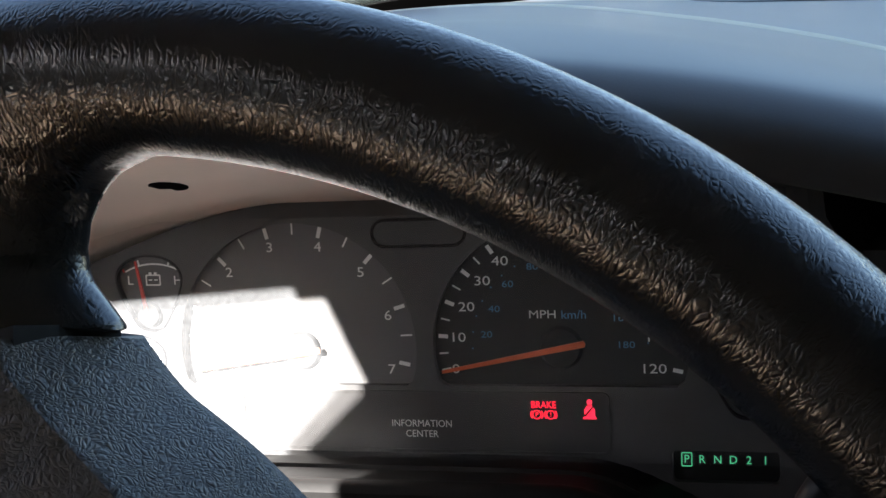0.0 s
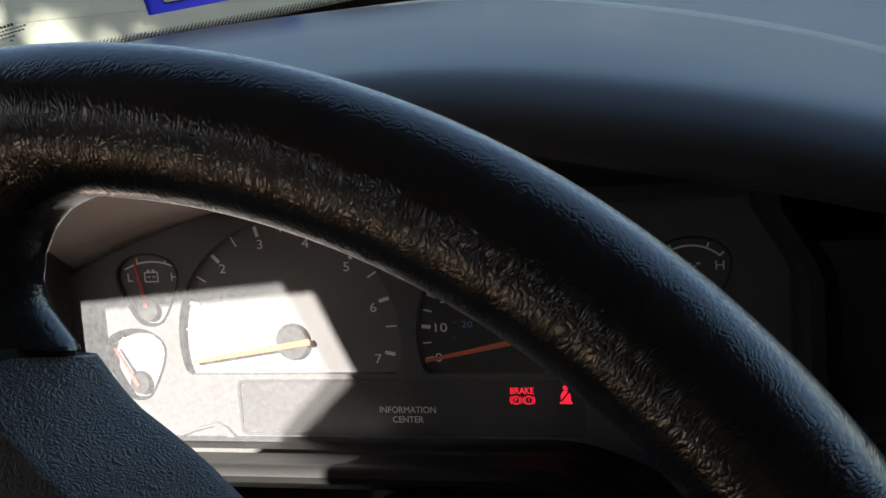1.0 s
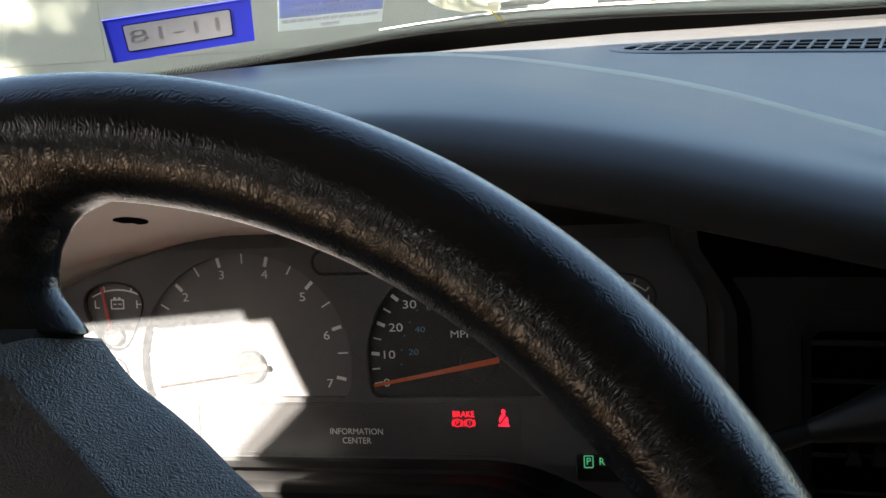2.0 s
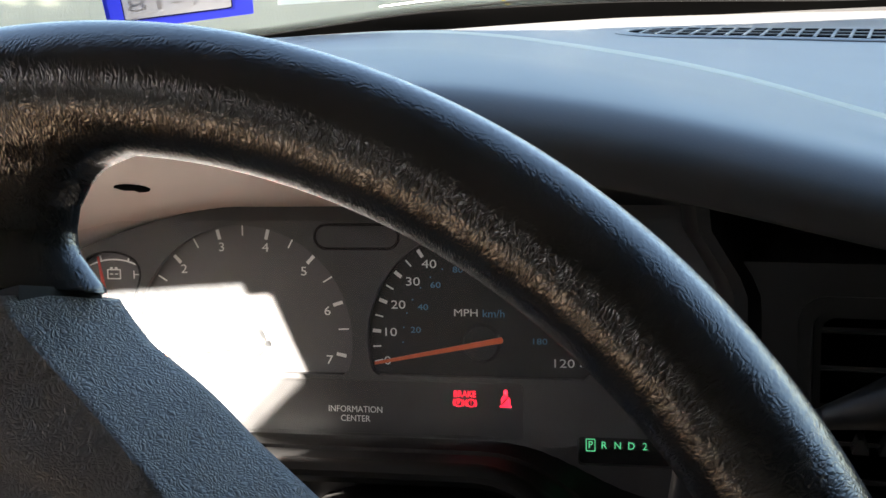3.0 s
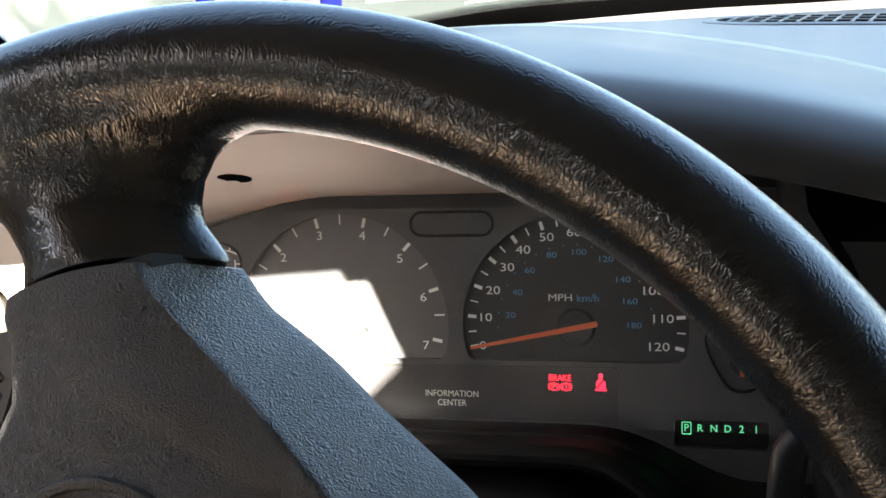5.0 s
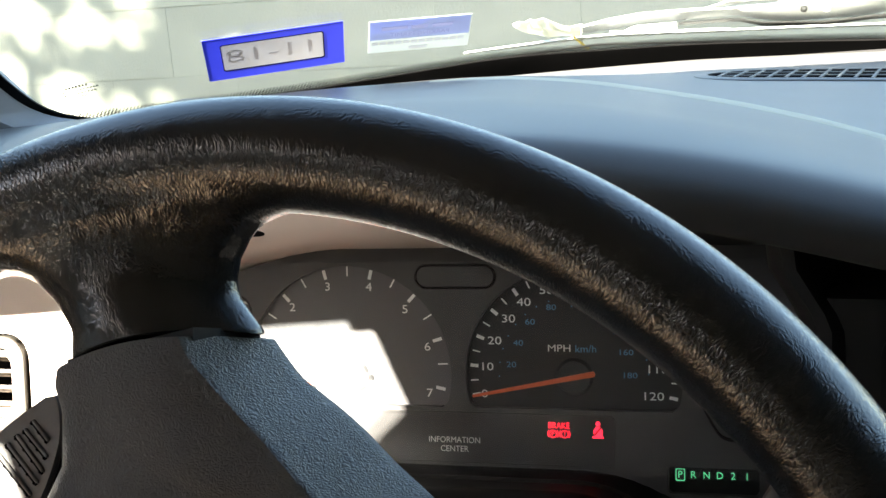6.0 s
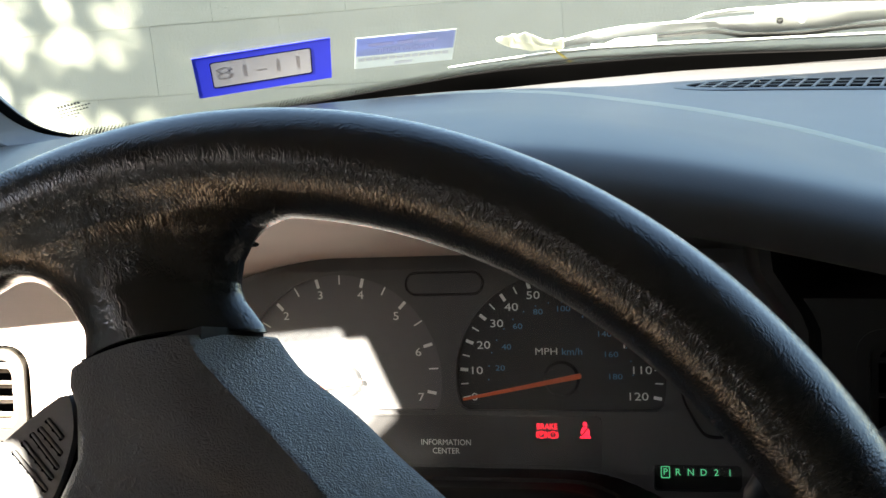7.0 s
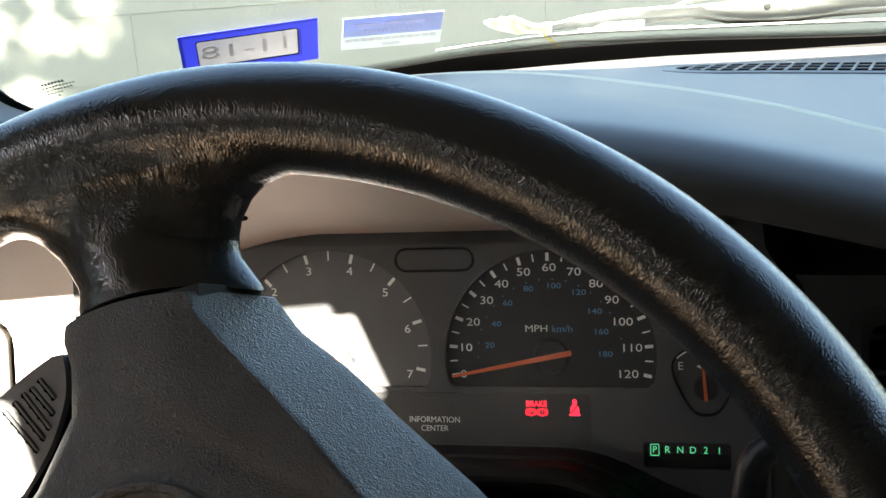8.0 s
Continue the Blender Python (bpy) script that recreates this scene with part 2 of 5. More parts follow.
def rings(loops, closed=True, caps=True, wrap=False):
    """Skin over rows of points."""
    bm = bmesh.new()
    rows = [[bm.verts.new(p) for p in loop] for loop in loops]
    n = len(rows[0])
    pairs = list(zip(rows, rows[1:])) + ([(rows[-1], rows[0])] if wrap else [])
    for a, b in pairs:
        for i in range(n if closed else n - 1):
            bm.faces.new((a[i], a[(i + 1) % n], b[(i + 1) % n], b[i]))
    if caps and not wrap and closed:
        bm.faces.new(rows[0][::-1])
        bm.faces.new(rows[-1])
    return bm


def chaikin(pts, times=2, closed=True):
    for _ in range(times):
        out = []
        n = len(pts)
        for i in range(n if closed else n - 1):
            a, b = Vector(pts[i]), Vector(pts[(i + 1) % n])
            out += [a * 0.75 + b * 0.25, a * 0.25 + b * 0.75]
        pts = out if closed else [Vector(pts[0])] + out + [Vector(pts[-1])]
    return pts


def tube(points, radii, sides=12, caps=True):
    pts = [Vector(p) for p in points]
    loops, side = [], None
    for i, p in enumerate(pts):
        d = (pts[min(i + 1, len(pts) - 1)] - pts[max(i - 1, 0)]).normalized()
        if side is None:
            side = d.orthogonal().normalized()
        side = (side - d * side.dot(d)).normalized()
        up = d.cross(side)
        r = radii[i] if isinstance(radii, (list, tuple)) else radii
        loops.append([p + r * (math.cos(a) * side + math.sin(a) * up) for a in (2 * math.pi * k / sides for k in range(sides))])
    return rings(loops, caps=caps)


def flat(points, z0, z1):
    """A plate with the outline points (x, y) from z0 to z1."""
    return rings([[(x, y, z0) for x, y in points], [(x, y, z1) for x, y in points]])


def plate(outer, holes, front, back):
    """A plate in x-z with holes through it, its front at y = front and its back at y = back."""
    bm = bmesh.new()
    edges, walls = [], []
    for loop in [outer, *holes]:
        vs = [bm.verts.new((x, front, z)) for x, z in loop]
        edges += [bm.edges.new((vs[i], vs[(i + 1) % len(vs)])) for i in range(len(vs))]
        walls.append(vs)
    bmesh.ops.triangle_fill(bm, edges=edges, use_beauty=True, use_dissolve=False, normal=(0, -1, 0))
    for vs in walls:
        ws = [bm.verts.new((v.co.x, back, v.co.z)) for v in vs]
        for i in range(len(vs)):
            j = (i + 1) % len(vs)
            bm.faces.new((vs[i], vs[j], ws[j], ws[i]))
    return bm


def rounded(x0, x1, z0, z1, r, n=6):
    out = []
    for cx, cz, a0 in ((x1 - r, z1 - r, 0), (x0 + r, z1 - r, 90), (x0 + r, z0 + r, 180), (x1 - r, z0 + r, 270)):
        out += [(cx + r * math.cos(radians(a0 + 90 * k / n)), cz + r * math.sin(radians(a0 + 90 * k / n))) for k in range(n + 1)]
    return out


def lettering(name, text, size, mat, parent, m, wide=1.0, align="CENTER"):
    c = bpy.data.curves.new("type", "FONT")
    c.body, c.size, c.extrude, c.align_x, c.align_y, c.resolution_u = text, size, 0.00006, align, "CENTER", 3
    o = bpy.data.objects.new("type", c)
    me = bpy.data.meshes.new_from_object(o)
    bpy.data.objects.remove(o)
    bpy.data.curves.remove(c)
    me.transform(Matrix.Diagonal((wide, 1, 1, 1)))
    me.name = name
    me.materials.clear()
    me.materials.append(mat)
    ob = new(name, me)
    ob.parent = parent
    ob.matrix_basis = m
    return ob


# ---- the dashboard ----
def smooth_step(a, b, x):
    k = min(1.0, max(0.0, (x - a) / (b - a)))
    return k * k * (3 - 2 * k)


def pad_far(x):
    return 0.525 - 0.45 * (x - 0.33) ** 2


def pad_far_z(x):
    return 1.2695 + 0.006 * smooth_step(-0.34, -0.45, x) - 0.065 * min(0.0, x - 0.04) ** 2 - 0.024 * min(0.25, max(0.0, x - 0.04))


def along(table, x):
    """A smooth reading between rows of (x, value, value)."""
    if x <= table[0][0]:
        return table[0][1:]
    for (a, *p), (b, *q) in zip(table, table[1:]):
        if x <= b:
            return [u + (v - u) * (x - a) / (b - a) for u, v in zip(p, q)]
    return table[-1][1:]


def eased(table, x, reach=0.03):
    some = [along(table, x + reach * d) for d in (-1, -0.5, 0, 0.5, 1)]
    return [sum(c) / 5 for c in zip(*some)]


def crest(x):
    """Where the flat top turns over into the brow: y and z."""
    return eased(((-0.45, 0.17, 1.270), (-0.25, 0.255, 1.2790), (-0.11, 0.273, 1.2815), (-0.04, 0.240, 1.2815), (0.027, 0.168, 1.2795), (0.094, 0.110, 1.2740), (0.149, 0.046, 1.2668), (0.188, -0.016, 1.2605), (0.23, -0.045, 1.254),
                  (0.40, -0.05, 1.250), (1.2, -0.05, 1.246)), x)


def lip(x):
    """The rounded front edge of the brow: y and z."""
    return eased(((-0.50, -0.095, 1.272), (-0.30, -0.108, 1.2815), (-0.20, -0.110, 1.2880), (-0.10, -0.110, 1.2925), (-0.01, -0.110, 1.2940), (0.045, -0.110, 1.2870), (0.084, -0.110, 1.280), (0.124, -0.110, 1.2705), (0.174, -0.110, 1.2570), (0.21, -0.110, 1.2495),
                  (0.40, -0.110, 1.243), (1.2, -0.110, 1.239)), x)


def pad_section(x):
    far = pad_far(x)
    cy, cz = crest(x)
    ly, lz = lip(x)
    fz = pad_far_z(x)
    roll = 0.35 * smooth_step(-0.06, 0.07, x)
    nose = lz + 0.0050 * (1 - roll / 0.35)
    mid = lambda k, up: (cy + (ly - cy) * k, cz + (lz - cz) * k + up)  # noqa: E731
    pts = [(far, 1.240), (far, fz - 0.003), (far - 0.02, fz + 0.0008), (far * 0.6 + cy * 0.4, fz * 0.6 + (cz - 0.0010) * 0.4), (cy + 0.040, cz - 0.0011), (cy + 0.028, cz - 0.0010), (cy + 0.024, cz - 0.0006), (cy + 0.004, cz + 0.0006), (cy - 0.008, cz + 0.0010), mid(0.40, 0.0034), (min(max(ly + 0.050, ly * 0.65 + cy * 0.35), cy + (ly - cy) * 0.40 - 0.006), lz + 0.0048), (ly + 0.028 + 0.004 * roll, lz + 0.0044 - 0.0010 * roll), (ly + 0.011 + 0.004 * roll, lz + 0.0022 - 0.006 * roll), (ly + 0.0015, lz - 0.0050 - 0.010 * roll), (ly + 0.001 + 0.004 * roll, nose - 0.016 - 0.012 * roll), (ly + 0.010, nose - 0.0225 - 0.014 * roll), (-0.06, nose - 0.016)]
    return [(x, p[0], p[1]) for p in chaikin([(a, b, 0) for a, b in pts], 2, closed=False)]


DASH_X0, DASH_X1 = -0.485, 1.13
dashboard = thing("dashboard", "grey vinyl dashboard with a rolled brow over the gauges", "dashboard")
part("top_pad", rings([pad_section(DASH_X0 + (DASH_X1 - DASH_X0) * i / 110) for i in range(111)], closed=False, caps=False), DASH, dashboard,
     "soft grey grained vinyl dash top")


def section_z(x, y):
    """The height of the pad at a place."""
    row = pad_section(x)
    for (_, a, p), (_, b, q) in zip(row, row[1:]):
        if a >= y >= b:
            return p + (q - p) * (a - y) / max(1e-6, a - b)
    return row[-1][2]


# pale strip laid over the crest in place of its reflection
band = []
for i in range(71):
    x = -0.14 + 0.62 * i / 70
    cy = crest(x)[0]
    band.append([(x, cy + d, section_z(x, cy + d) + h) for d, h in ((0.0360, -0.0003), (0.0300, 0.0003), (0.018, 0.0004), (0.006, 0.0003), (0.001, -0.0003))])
part("edge_band", rings(band, closed=False, caps=False), DASH_SHEEN, dashboard, "pale strip painted for the sheen along the pad's crest")


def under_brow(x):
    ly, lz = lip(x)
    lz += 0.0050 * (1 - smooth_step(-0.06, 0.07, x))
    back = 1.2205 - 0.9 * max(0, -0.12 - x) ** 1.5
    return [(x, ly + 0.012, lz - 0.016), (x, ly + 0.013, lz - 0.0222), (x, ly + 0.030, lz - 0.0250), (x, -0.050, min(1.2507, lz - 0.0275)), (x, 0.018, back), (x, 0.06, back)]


part("brow_underside", rings([under_brow(-0.25 + 0.25 * i / 40) for i in range(41)], closed=False, caps=False), TRIM, dashboard, "pale taupe plastic under the brow")
# the same underside carried on in black to paint its shade
part("shade_underside", rings([under_brow(0.0 + 0.50 * i / 30) for i in range(31)], closed=False, caps=False), BLACK, dashboard, "right end of the brow underside, blackened for shade")
# solid black disc stands for the shade inside an oval hole
bm = bmesh.new()
bmesh.ops.create_cone(bm, cap_ends=True, segments=24, radius1=0.0086, radius2=0.0080, depth=0.002)
hole = part("hole_disc", bm, DEAD_BLACK, dashboard, "black disc for the shade of an oval hole")
hole.matrix_basis = pose(-0.149, -0.0380, 1.2455, 155, 0, 0)

# black wall stands for the shade behind the right end of the brow
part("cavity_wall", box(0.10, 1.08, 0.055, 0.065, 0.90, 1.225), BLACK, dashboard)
part("lower_panel", box(-0.46, 1.10, -0.005, 0.03, 0.62, 0.98), TRIM, dashboard, "taupe lower dash panel")

def pad_z(x, y):
    """The height of the flat part of the dash top."""
    cy, cz = crest(x)
    k = (y - cy) / (pad_far(x) - cy)
    return cz - 0.0010 + (pad_far_z(x) - cz + 0.0010) * k + 0.0004


# the defroster grille in the top pad
def grille_y(x):
    return 0.341 - 0.10 * (x - 0.30) ** 2 - 0.034 * max(0.0, (0.2 - x) / 0.154) ** 1.6


def pill(x0, x1, half, n=14):
    left = [(x0 + 0.045 * (1 - math.sin(a)), half * math.cos(a)) for a in (math.pi * k / n for k in range(n + 1))]
    right = [(x1 - 0.045 * (1 - math.sin(a)), -half * math.cos(a)) for a in (math.pi * k / n for k in range(n + 1))]
    top = [(x0 + 0.045 + (x1 - x0 - 0.09) * k / 16, -half) for k in range(1, 16)]
    low = [(x1 - 0.045 - (x1 - x0 - 0.09) * k / 16, half) for k in range(1, 16)]
    return left + top + right + low


def laid(pts, lift):
    return [(x, grille_y(x) + d, pad_z(x, grille_y(x) + d) + lift) for x, d in pts]


outer_l, inner_l = pill(0.046, 0.60, 0.036), pill(0.055, 0.591, 0.028)
part("defroster_bezel", rings([laid(outer_l, -0.001), laid(outer_l, 0.0002), laid(pill(0.050, 0.596, 0.033), 0.0011), laid(inner_l, 0.0009), laid(inner_l, -0.004)], caps=False), DASH, dashboard, "oval grey surround of the windshield defroster")
# flat black sheet stands for the shade inside the open duct
bm = rings([laid([(x, -h), (x, -h * 0.5), (x, 0), (x, h * 0.5), (x, h)], 0.0003) for x, h in ((0.0525 + 0.541 * i / 80, 0.031 * math.sqrt(max(0.01, 1 - max(0.0, (0.097 - 0.0525 - 0.541 * i / 80) / 0.045) ** 2))) for i in range(81))], closed=False, caps=False)
part("duct_sheet", bm, DEAD_BLACK, dashboard, "black sheet for the shaded duct under the defroster bars")
for i in range(46):
    x = 0.066 + 0.0116 * i
    half = 0.0275 * min(1.0, math.sqrt(max(0.05, 1 - ((0.100 - x) / 0.045) ** 2)) if x < 0.100 else 1.0)
    row = [(x + d * 0.18, d) for d in (-half, -half / 2, 0, half / 2, half)]
    part("grille_bar", rings([laid([(a - 0.0012, d) for a, d in row], 0.0004) + laid([(a + 0.0012, d) for a, d in row[::-1]], 0.0004), laid([(a - 0.0010, d) for a, d in row], 0.0012) + laid([(a + 0.0010, d) for a, d in row[::-1]], 0.0012)]), DASH, dashboard, smooth=False)
for d in (-0.0095, 0.0095):
    row = [(0.064 + 0.52 * k / 20, d) for k in range(21)]
    part("grille_rib", rings([laid([(a, e - 0.0016)], 0.0004) + laid([(a, e - 0.0014)], 0.0011) + laid([(a, e + 0.0014)], 0.0011) + laid([(a, e + 0.0016)], 0.0004) for a, e in row]), DASH, dashboard, smooth=False)

C = pose(0, 0, 1.16, -10, 0, 0)
surround = thing("gauge_surround", "taupe plastic surround of the instrument cluster", "dash trim", C)
part("side_face", plate([(-0.475, -0.22), (-0.243, -0.22), (-0.243, 0.088), (-0.475, 0.088)], [rounded(-0.4095, -0.2800, -0.0275, 0.0255, 0.013)], -0.045, -0.030), TRIM, surround,
     "pale taupe dash face in bright sun", smooth=False)
part("side_cheek", rings([[(-0.243, -0.045, z), (-0.238, -0.043, z), (-0.235, -0.036, z), (-0.230, 0.02, z)] for z in (0.088, 0.0, -0.10, -0.22)], closed=False, caps=False), MASK, surround, "charcoal inner cheek beside the gauges")
part("post", rings([[(0.1095 + d, 0.03, z), (0.1100 + d, -0.020, z), (0.1125 + d, -0.030, z), (0.1165 + d, -0.0355, z), (0.122 + d, -0.0360, z), (0.128 + d, -0.030, z), (0.130, 0.03, z)] for z, d in ((-0.22, 0), (0.0, 0), (0.028, 0), (0.036, -0.003), (0.056, -0.015), (0.075, -0.017))], closed=False, caps=False),
     STACK, surround, "dark grey post beside the gauges")


def ledge_row(u):
    drop = 0.055 * smooth_step(0.0, 0.085, u) ** 1.4
    profile = ((0.008, -0.046, 0.3), (-0.006, -0.0475, 0.5), (-0.0195, -0.0478, 0.68), (-0.0204, -0.0494, 0.69), (-0.0222, -0.0496, 0.70), (-0.0230, -0.0486, 0.71), (-0.034, -0.0492, 0.8), (-0.0362, -0.0486, 0.84),
               (-0.0395, -0.0476, 0.89), (-0.0425, -0.0475, 0.94), (-0.0450, -0.0490, 1.0), (-0.0470, -0.0515, 1.0), (-0.0462, -0.0545, 1.0), (-0.040, -0.0590, 1.0), (0.02, -0.062, 1.0))
    return [(u, y, z - k * drop) for y, z, k in profile]


part("ledge", rings([ledge_row(-0.243 + 0.352 * i / 44) for i in range(45)], closed=False, caps=False), LEDGE, surround, "dull black ledge under the gauges")
part("lower_face", rings([[(-0.243, -0.030, -0.0605), (0.109, -0.030, -0.118)], [(-0.243, -0.055, -0.12), (0.109, -0.055, -0.15)], [(-0.243, -0.058, -0.22), (0.109, -0.058, -0.22)]], closed=False, caps=False),
     STACK, surround, "dark grey panel below the gauges")


# ---- air vents ----
def air_vent(name, label, m, x0, x1, z0, z1, slats, mat, tilt):
    v = thing(name, label, "air vent", m, group="dash air vents")
    part("frame", plate(rounded(x0, x1, z0, z1, 0.012), [rounded(x0 + 0.006, x1 - 0.006, z0 + 0.006, z1 - 0.006, 0.008)], -0.003, 0.02), mat, v)
    # dead black backing keeps the slat gaps dark as if shaded
    part("backing", box(x0, x1, 0.05, 0.052, z0, z1), DEAD_BLACK, v)
    part("inner_frame", plate(rounded(x0 + 0.0065, x1 - 0.0065, z0 + 0.0065, z1 - 0.0065, 0.008), [rounded(x0 + 0.010, x1 - 0.010, z0 + 0.010, z1 - 0.010, 0.006)], 0.001, 0.02), mat, v)
    first = None
    for i in range(slats):
        z = z0 + 0.008 + (z1 - z0 - 0.016) * (i + 0.5) / slats
        mm = pose(0, 0.006, z, tilt, 0, 0)
        if first is None:
            first = part("slat", box(x0 + 0.008, x1 - 0.008, -0.005, 0.006, -0.0009, 0.0009), mat, v)
            first.matrix_basis = mm
        else:
            again(first, v, mm)
    part("vane", box((x0 + x1) / 2 - 0.001, (x0 + x1) / 2 + 0.001, 0.018, 0.036, z0 + 0.009, z1 - 0.009), DEAD_BLACK, v)
    return v


side_vent = air_vent("air_vent", "sunlit taupe air vent with level slats in the dash face", C @ pose(0, -0.045, 0, 0, 0, 0), -0.408, -0.2815, -0.026, 0.024, 4, TRIM, -22)
# swap the taupe of frame and slats for the shade-darkened tones
for piece in side_vent.children:
    if piece.name.startswith("frame"):
        piece.data.materials[0] = SHADED_FRAME
    elif piece.name.startswith("slat"):
        piece.data.materials[0] = SHADED_SLAT

stack = thing("centre_stack", "dark grey centre stack panel beside the gauges", "dash panel", pose(0, -0.026, 1.1, -6, 0, -4))
part("panel", plate([(0.118, -0.30), (0.50, -0.30), (0.50, 0.108), (0.120, 0.108), (0.118, 0.104)], [rounded(0.1425, 0.31, -0.006, 0.094, 0.012), rounded(0.134, 0.46, -0.115, -0.015, 0.008)], 0, 0.02), STACK, stack, smooth=False)
part("top_shelf", rings([[(x, 0.0, 0.108), (x, 0.012, 0.110), (x, 0.09, 0.108)] for x in (0.118, 0.5)], closed=False, caps=False), STACK, stack)
stack_vent = air_vent("air_vent", "black air vent with level slats in the dark centre stack", pose(0, -0.026, 1.1, -6, 0, -4) @ pose(0, 0.002, 0, 0, 0, 0), 0.1425, 0.31, -0.006, 0.094, 5, BLACK, -18)
for x in (0.1695, 0.1805):
    part("vane_tab", rings([[(x - k, y, 0.026), (x + k, y, 0.026), (x + k * 0.35, y, 0.0325), (x - k * 0.35, y, 0.0325)] for y, k in ((-0.004, 0.0034), (0.006, 0.0040))]), STACK, stack_vent, "small dark tab that turns the vanes")
radio = thing("radio", "black car radio set into the centre stack", "radio", pose(0, -0.026, 1.1, -6, 0, -4))
part("front", box(0.135, 0.459, 0.004, 0.018, -0.114, -0.016), BLACK, radio, bevel=0.002)
for k in range(5):
    part("strip", box(0.137, 0.457, 0.0015, 0.004, -0.029 - 0.018 * k, -0.0278 - 0.018 * k), STACK, radio)
for x in (0.165, 0.186):
    bm = bmesh.new()
    bmesh.ops.create_cone(bm, cap_ends=True, segments=20, radius1=0.007, radius2=0.0055, depth=0.014)
    part("knob", bm, BLACK, radio).matrix_basis = pose(x, -0.003, -0.037, 90, 0, 0)


# ---- the instrument cluster ----
cluster = thing("instrument_cluster", "charcoal instrument cluster with black dials and orange needle", "gauge cluster", C)
FRONT, FACE = -0.0025, 0.0015


def dee(cx, r, base, corner=0.006, n=48):
    """A dial opening: a round top and a flat base."""
    a0 = math.asin((base + corner) / r)
    pts = [(cx + r * math.cos(a), r * math.sin(a)) for a in (a0 + (math.pi - 2 * a0) * k / n for k in range(n + 1))]
    end = r * math.cos(a0)
    left = [(cx - end + 0.0012, base + 0.0022), (cx - end + 0.004, base)]
    right = [(cx + end - 0.004, base), (cx + end - 0.0012, base + 0.0022)]
    return pts + left + right


def drop(cx, cz, k=1.0):
    """The outline of a small gauge: broad above, narrow below."""
    half = ((0.0060, 0.0165), (0.0150, 0.0118), (0.0172, 0.0035), (0.0092, -0.0130), (0.0046, -0.0182))
    pts = [(x * k, z * k, 0) for x, z in half] + [(-x * k, z * k, 0) for x, z in half[::-1]]
    return [(cx + p.x, cz + p.y) for p in chaikin(pts, 2)]


VOLTS, OIL, HEAT, FUEL = (-0.1880, 0.0262), (-0.1985, -0.0105), (0.0700, 0.0255), (0.0783, -0.0115)
TACH = (-0.118, 0.0)
top = [(-0.243 + 0.352 * k / 40, 0.066 - 0.9 * max(0, -0.12 - (-0.243 + 0.352 * k / 40)) ** 1.5) for k in range(41)]
outline = [(0.109, -0.085), (0.109, 0.03)] + top[::-1] + [(-0.243, -0.05)] + [(-0.22 + 0.01 * k, -0.0485) for k in range(20)] + [(0.0, -0.050), (0.04, -0.062), (0.07, -0.080)]
openings = [dee(0.0, 0.0546, -0.0168), dee(TACH[0], 0.0560, -0.0168), rounded(0.0466, 0.0900, -0.0572, -0.0436, 0.002), *(drop(*at) for at in (VOLTS, OIL, HEAT, FUEL))]
part("mask", plate(outline, openings, FRONT, 0.004), MASK, cluster, "charcoal plastic mask round the dials", smooth=False)
part("backing", box(-0.243, 0.109, 0.0045, 0.02, -0.085, 0.064), DIAL, cluster)
# a shallow framed field for the messages, and the blank lozenge between the dials
part("message_field", plate(rounded(-0.1455, 0.0212, -0.0462, -0.0192, 0.003), [rounded(-0.1443, 0.0200, -0.0452, -0.0202, 0.0024)], FRONT - 0.0007, FRONT), BLACK, cluster, smooth=False)
part("field_sheet", flat(rounded(-0.1443, 0.0200, -0.0452, -0.0202, 0.0024), 0, 0.0002), FIELD, cluster).matrix_basis = pose(0, FRONT - 0.0001, 0, 90, 0, 0)
part("lozenge", plate(rounded(-0.0802, -0.0372, 0.0440, 0.0570, 0.0064), [rounded(-0.0788, -0.0386, 0.0454, 0.0556, 0.0050)], FRONT - 0.0006, FRONT), DEAD_BLACK, cluster, smooth=False)


# black rings drawn in for the small gauges' dark recess edges
for at in (VOLTS, OIL, HEAT, FUEL):
    part("gauge_outline", plate(drop(*at, 1.03), [drop(*at, 0.972)], FRONT - 0.0004, FRONT + 0.0030), DEAD_BLACK, cluster, smooth=False)


# the left-hand dials get the face colour that carries the glare
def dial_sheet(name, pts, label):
    return part(name, plate(pts, [], FACE, FACE + 0.001), DIAL if name == "speedometer" else MASK if name in ("fuel_gauge", "heat_gauge") else GLARE_FACE, cluster, label, smooth=False)


def on_dial(u, v, turn=0.0, lift=0.0003):
    return pose(u, FACE - lift, v, 90, 0, 0) @ pose(0, 0, 0, 0, 0, turn)


speedo = dial_sheet("speedometer", dee(0, 0.056, -0.0175), "black speedometer dial in miles and kilometres")
tach = dial_sheet("tachometer", dee(TACH[0], 0.0574, -0.0175), "tachometer dial half in sunlight, its face lightened for glare")
major = minor = None
for k in range(25):
    a = 90 + (12 - k) / 2 * 17.0
    big = k % 2 == 0
    r = 0.0508 if big else 0.0507
    m = on_dial(r * math.cos(radians(a)), r * math.sin(radians(a)), a)
    if big and major is None:
        major = part("long_tick", box(-0.0021, 0.0021, -0.00085, 0.00085, 0, 0.0002), WHITE, speedo, smooth=False)
        major.matrix_basis = m
    elif big:
        again(major, speedo, m)
    elif minor is None:
        minor = part("short_tick", box(-0.0020, 0.0020, -0.00035, 0.00035, 0, 0.0002), WHITE, speedo, smooth=False)
        minor.matrix_basis = m
    else:
        again(minor, speedo, m)
